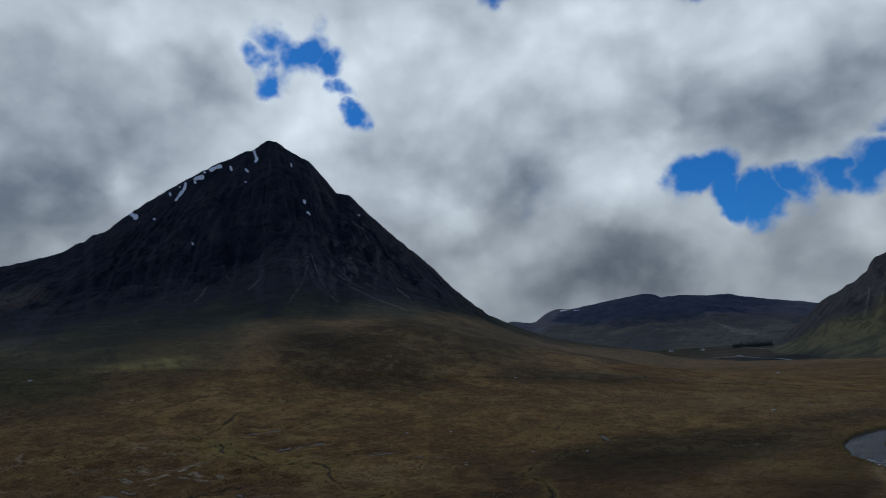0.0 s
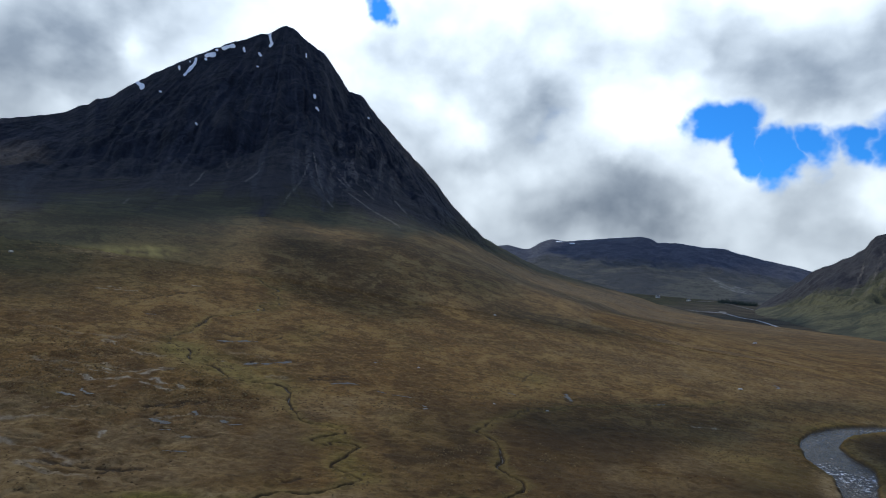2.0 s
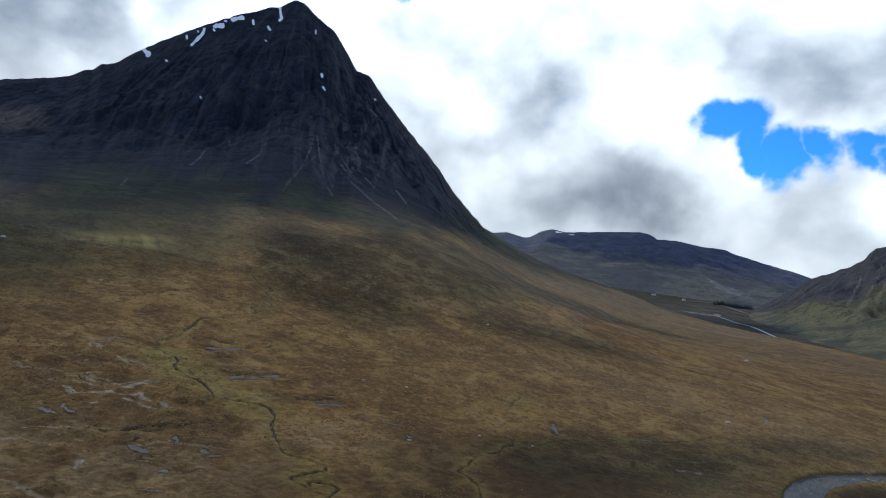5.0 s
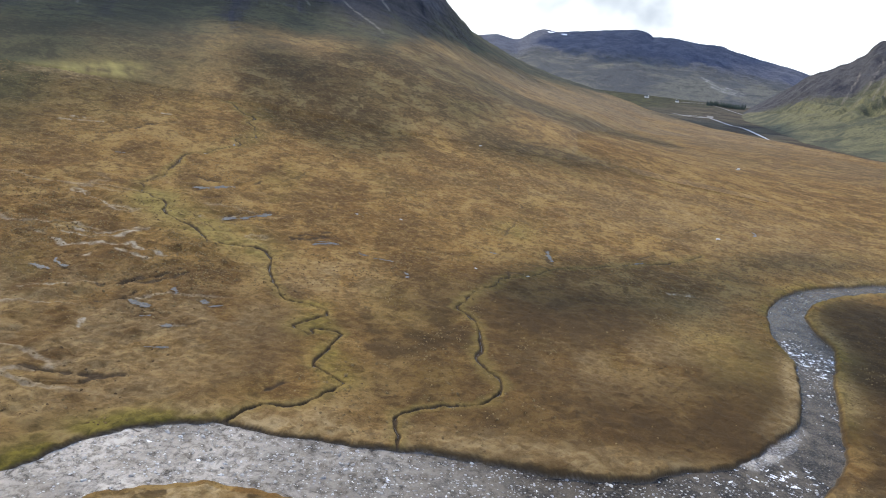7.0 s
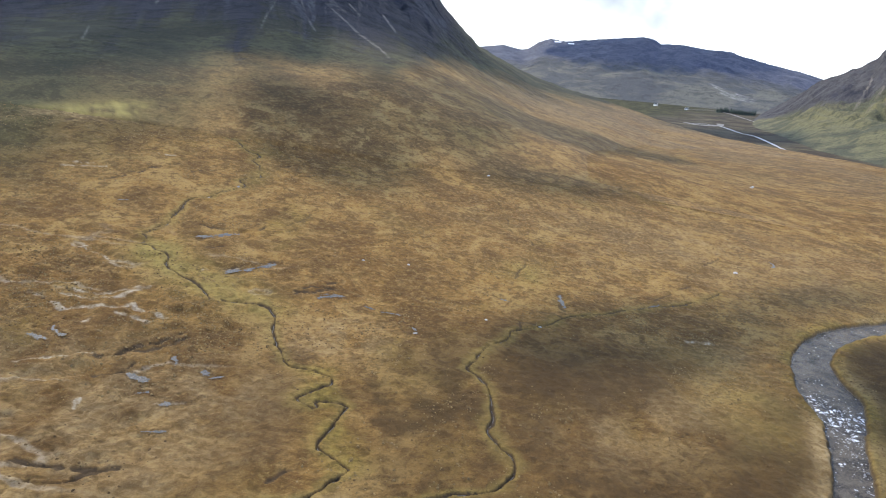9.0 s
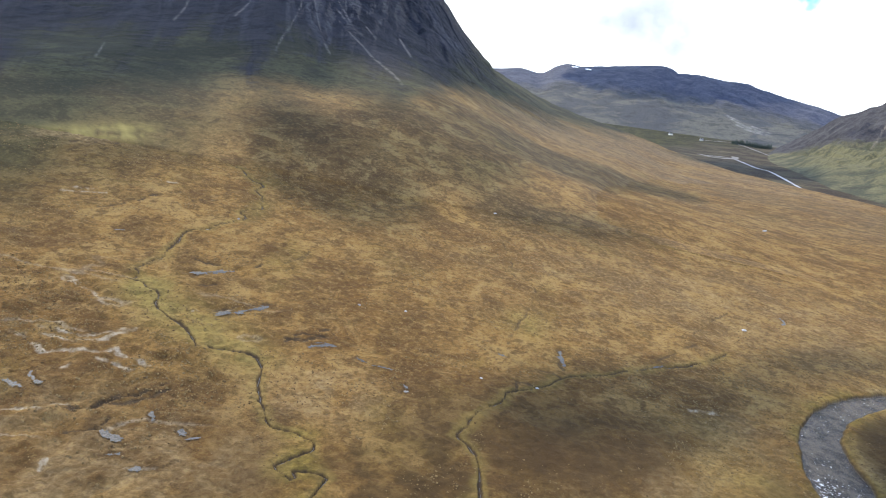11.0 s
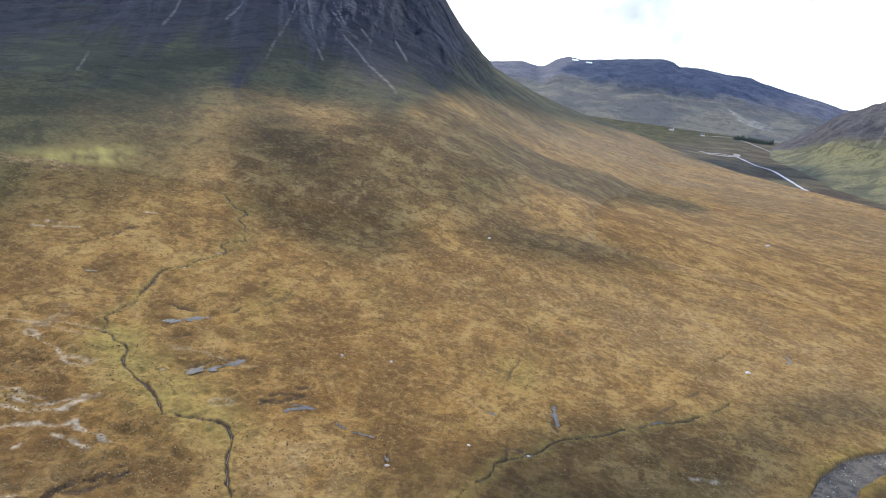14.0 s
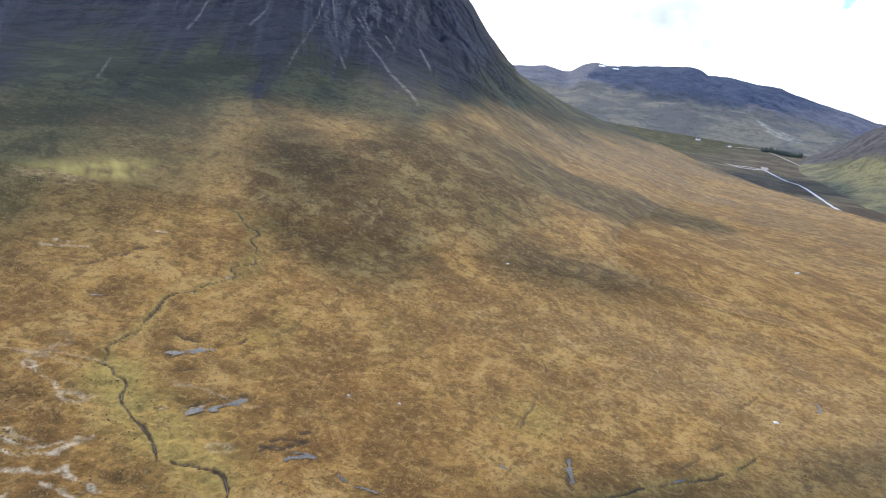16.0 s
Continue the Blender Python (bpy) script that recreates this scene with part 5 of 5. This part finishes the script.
tussocks("grass_tussocks", 17000, island_mat("bleached_stems", (0.13, 0.090, 0.040), (0.225, 0.160, 0.075)), "bleached straw grass tussocks on the moor", "grass", 0.12, 0.42, 0.7, 67,
         lambda x, y: (0.03 + 0.97 * step(octaves(x, y, 32, 4, 69, 0.6), 0.02, 0.12)) * (0.12 + 0.88 * step(y, 125, 210)))


# ---------------------------------------------------------------- unseen clouds overhead, added to cast shade
def cloud(spot, half, turn, up, seed):
    """An unseen heap of vapour, added to shade the spot below it along the sun's rays."""
    r = random.Random(seed)
    bm = bmesh.new()
    c, s = math.cos(radians(turn)), math.sin(radians(turn))
    count = 260
    for _ in range(count):
        a, q = r.uniform(0, 6.28), math.sqrt(r.random())
        u, v = half[0] * q * math.cos(a), half[1] * q * math.sin(a)
        if half[0] < 130 and value_noise(np.array(u), np.array(v), 0.62 * min(half), seed) < 0.10:
            continue
        size = r.uniform(0.14, 0.30) * min(half) * (1.15 - 0.55 * q)
        made = bmesh.ops.create_icosphere(bm, subdivisions=2, radius=1, matrix=Matrix.Translation((u * c - v * s, u * s + v * c, r.uniform(0, 0.4) * size)) @ Matrix.Diagonal((size * r.uniform(0.9, 1.6), size * r.uniform(0.8, 1.3), size * 0.6, 1)))
        for vert in made["verts"]:
            vert.co += Vector((noise.noise(vert.co * (2.2 / size)), noise.noise(vert.co * (2.2 / size) + Vector((9, 0, 0))), noise.noise(vert.co * (2.2 / size) + Vector((0, 9, 0))))) * size * 0.3
    ob = thing("cloud", bm, CLOUD, "unseen ragged white cloud, added overhead to shade the ground", "cloud", "clouds over the moor", "structure")
    ob.location = Vector(spot) + SUN * (up / SUN.z)
    return ob


MOOR_SHADE = [((-84, 415, 38), (52, 46), -30), ((-22, 515, 45), (80, 46), 58), ((50, 650, 45), (115, 58), 55), ((170, 750, 20), (105, 46), 45), ((62, 436, 21), (62, 20), 24),
              ((80, 224, 0), (66, 26), 28), ((165, 286, 0), (56, 13), 30), ((160, 190, 0), (52, 34), 58)]
HILL_SHADE = [((-430, 610, 90), (170, 120), 25), ((-350, 760, 110), (180, 130), 20), ((-340, 590, 90), (105, 140), 20), ((-292, 470, 65), (70, 55), 30), ((-215, 640, 100), (72, 95), 25), ((-480, 690, 110), (130, 110), 25), ((-620, 800, 120), (150, 150), 25), ((-430, 500, 75), (110, 90), 30),
              ((-290, 800, 130), (130, 150), 20), ((-150, 990, 150), (120, 150), 10), ((-460, 860, 140), (170, 150), 20), ((-60, 905, 100), (75, 120), -10)]
HIGH_SHADE = [((-480, 1420, 300), (430, 330), 25), ((-1100, 1650, 300), (480, 380), 20), ((-1800, 2000, 250), (480, 400), 20), ((-330, 1120, 180), (260, 170), 20), ((650, 1700, 0), (260, 130), 40), ((1250, 3950, 150), (800, 450), 20)]
for shades, up in ((MOOR_SHADE, 1300), (HILL_SHADE, 2900), (HIGH_SHADE, 2900)):
    for spot, half, turn in shades:
        cloud(spot, half, turn, up, 300 + int(abs(spot[0])) + int(spot[1]))

# ---------------------------------------------------------------- valley
def block(bm, lo, hi):
    made = bmesh.ops.create_cube(bm, size=1)
    for v in made["verts"]:
        v.co = Vector([lo[i] + (v.co[i] + 0.5) * (hi[i] - lo[i]) for i in range(3)])


def make_house(x, y, z, turn):
    """A whitewashed cottage with a slate roof."""
    house = new("house")
    house.matrix_world = pose(x, y, z, 0, 0, turn)
    tagged(house, "small whitewashed cottage with a slate roof in the valley", "house")
    bm = bmesh.new()
    block(bm, (-8, -4, -1), (8, 4, 4.5))
    part("wall", bm, LIME, house)
    bm = bmesh.new()
    pts = [bm.verts.new(v) for v in ((-8.4, -4.5, 4.4), (8.4, -4.5, 4.4), (8.4, 4.5, 4.4), (-8.4, 4.5, 4.4), (-8.4, 0, 8.2), (8.4, 0, 8.2))]
    for f in ((0, 1, 5, 4), (2, 3, 4, 5), (0, 4, 3), (1, 2, 5), (3, 2, 1, 0)):
        bm.faces.new([pts[i] for i in f])
    roof = part("roof", bm, SLATE, house)
    for cx in (-7.4, 7.4):
        bm = bmesh.new()
        block(bm, (cx - 0.7, -0.6, 7), (cx + 0.7, 0.6, 9.6))
        part("chimney", bm, LIME, roof)
    for cx in (-5, 0, 5):
        bm = bmesh.new()
        block(bm, (cx - 0.7, -4.06, 1.2 if cx else 0), (cx + 0.7, -3.9, 2.9))
        part("window" if cx else "door", bm, GLASS, house)
    return house


def level(x, y):
    """Height of the valley floor or of the far hill's foot."""
    a, r = math.degrees(math.atan2(x, y)), math.hypot(x, y)
    near, far = np.interp(a, *np.array(FAR["foot"], float).T), np.interp(a, *np.array(FAR["reach"], float).T)
    rise = surface(np.array([[a]]), np.array([[(r - near) / (far - near)]]), **FAR)[2][0, 0] if r > near else -99.0
    return max(float(base(np.array(float(x)), np.array(float(y)))), float(rise))


make_house(746, 2816, level(746, 2816), 15)
make_house(843, 2716, level(843, 2716), 40)

ribbon("road", [(853, 2729), (975, 2800), (1000, 2700), (988, 2570), (945, 2210), (917, 1986), (912, 1724), (873, 1492), (850, 1300)], 7.0, 1.2, TARMAC, "grey single road along the valley floor", "road", 20, "structure", True)
ribbon("valley_water", [(641, 1981), (690, 2008), (719, 1974), (704, 1782), (715, 1718), (688, 1571), (657, 1427), (633, 1299)], 6.5, 0.8, make_plain("bright_water", (0.11, 0.115, 0.125), (0.24, 0.25, 0.26), 0.05, 0.35, 0.0), "pale braided river in the valley floor", "river", 12, "structure", True)
ribbon("gravel_bar", [(623, 2003), (652, 1945), (720, 1990), (756, 2079)], 16.0, 1.0, make_plain("gravel_grey", (0.16, 0.155, 0.14), (0.26, 0.25, 0.23), 0.03, 0.9, 0.0), "pale shingle beside the valley river", "shingle", 12, "structure", True)


# ---------------------------------------------------------------- spruce wood
def spruce_parts(seed):
    r = random.Random(seed)
    trunk = bmesh.new()
    bmesh.ops.create_cone(trunk, cap_ends=True, segments=6, radius1=0.35, radius2=0.05, depth=18, matrix=Matrix.Translation((0, 0, 9)))
    crown = bmesh.new()
    for n in range(64):
        h = 2 + 16 * (n / 64)
        a, l = n * 2.4 + r.uniform(-0.3, 0.3), (3.6 * (1 - (h - 2) / 17) + 0.4) * r.uniform(0.75, 1.15)
        side, way = Vector((-math.sin(a), math.cos(a), 0)), Vector((math.cos(a), math.sin(a), 0))
        w = 0.42 * l
        tip = way * l + Vector((0, 0, h - 0.35 * l))
        p = [crown.verts.new(v) for v in (Vector((0, 0, h + 0.5)), way * l * 0.55 + side * w + Vector((0, 0, h - 0.2 * l)), tip, way * l * 0.55 - side * w + Vector((0, 0, h - 0.2 * l)), way * l * 0.5 + Vector((0, 0, h + 0.15)))]
        for f in ((0, 1, 4), (1, 2, 4), (2, 3, 4), (3, 0, 4)):
            crown.faces.new([p[i] for i in f])
    return trunk, crown


def make_spruce(seed):
    tree = new("spruce_tree")
    tagged(tree, "dark green spruce in a small plantation", "tree", "trees of the plantation")
    trunk, crown = spruce_parts(seed)
    part("trunk", trunk, BARK, tree)
    part("crown", crown, NEEDLE, tree)
    return tree


trees = [make_spruce(n) for n in range(3)]
first = True
wood = random.Random(11)
for n in range(290):
    u, v = wood.random(), wood.random()
    a, r = radians(19.5 + 2.8 * u), 2870 + 30 * math.sin(7 * u) + 45 * math.sin(2.2 * u) + 65 * v
    x, y = r * math.sin(a), r * math.cos(a)
    tall = wood.uniform(0.55, 1.15)
    m = pose(x, y, level(x, y) - 0.5, 0, 0, wood.uniform(0, 360)) @ Matrix.Diagonal((1.1 * tall, 1.1 * tall, tall, 1))
    if n < 3:
        trees[n].matrix_world = m
    else:
        copy_thing(trees[n % 3], m)
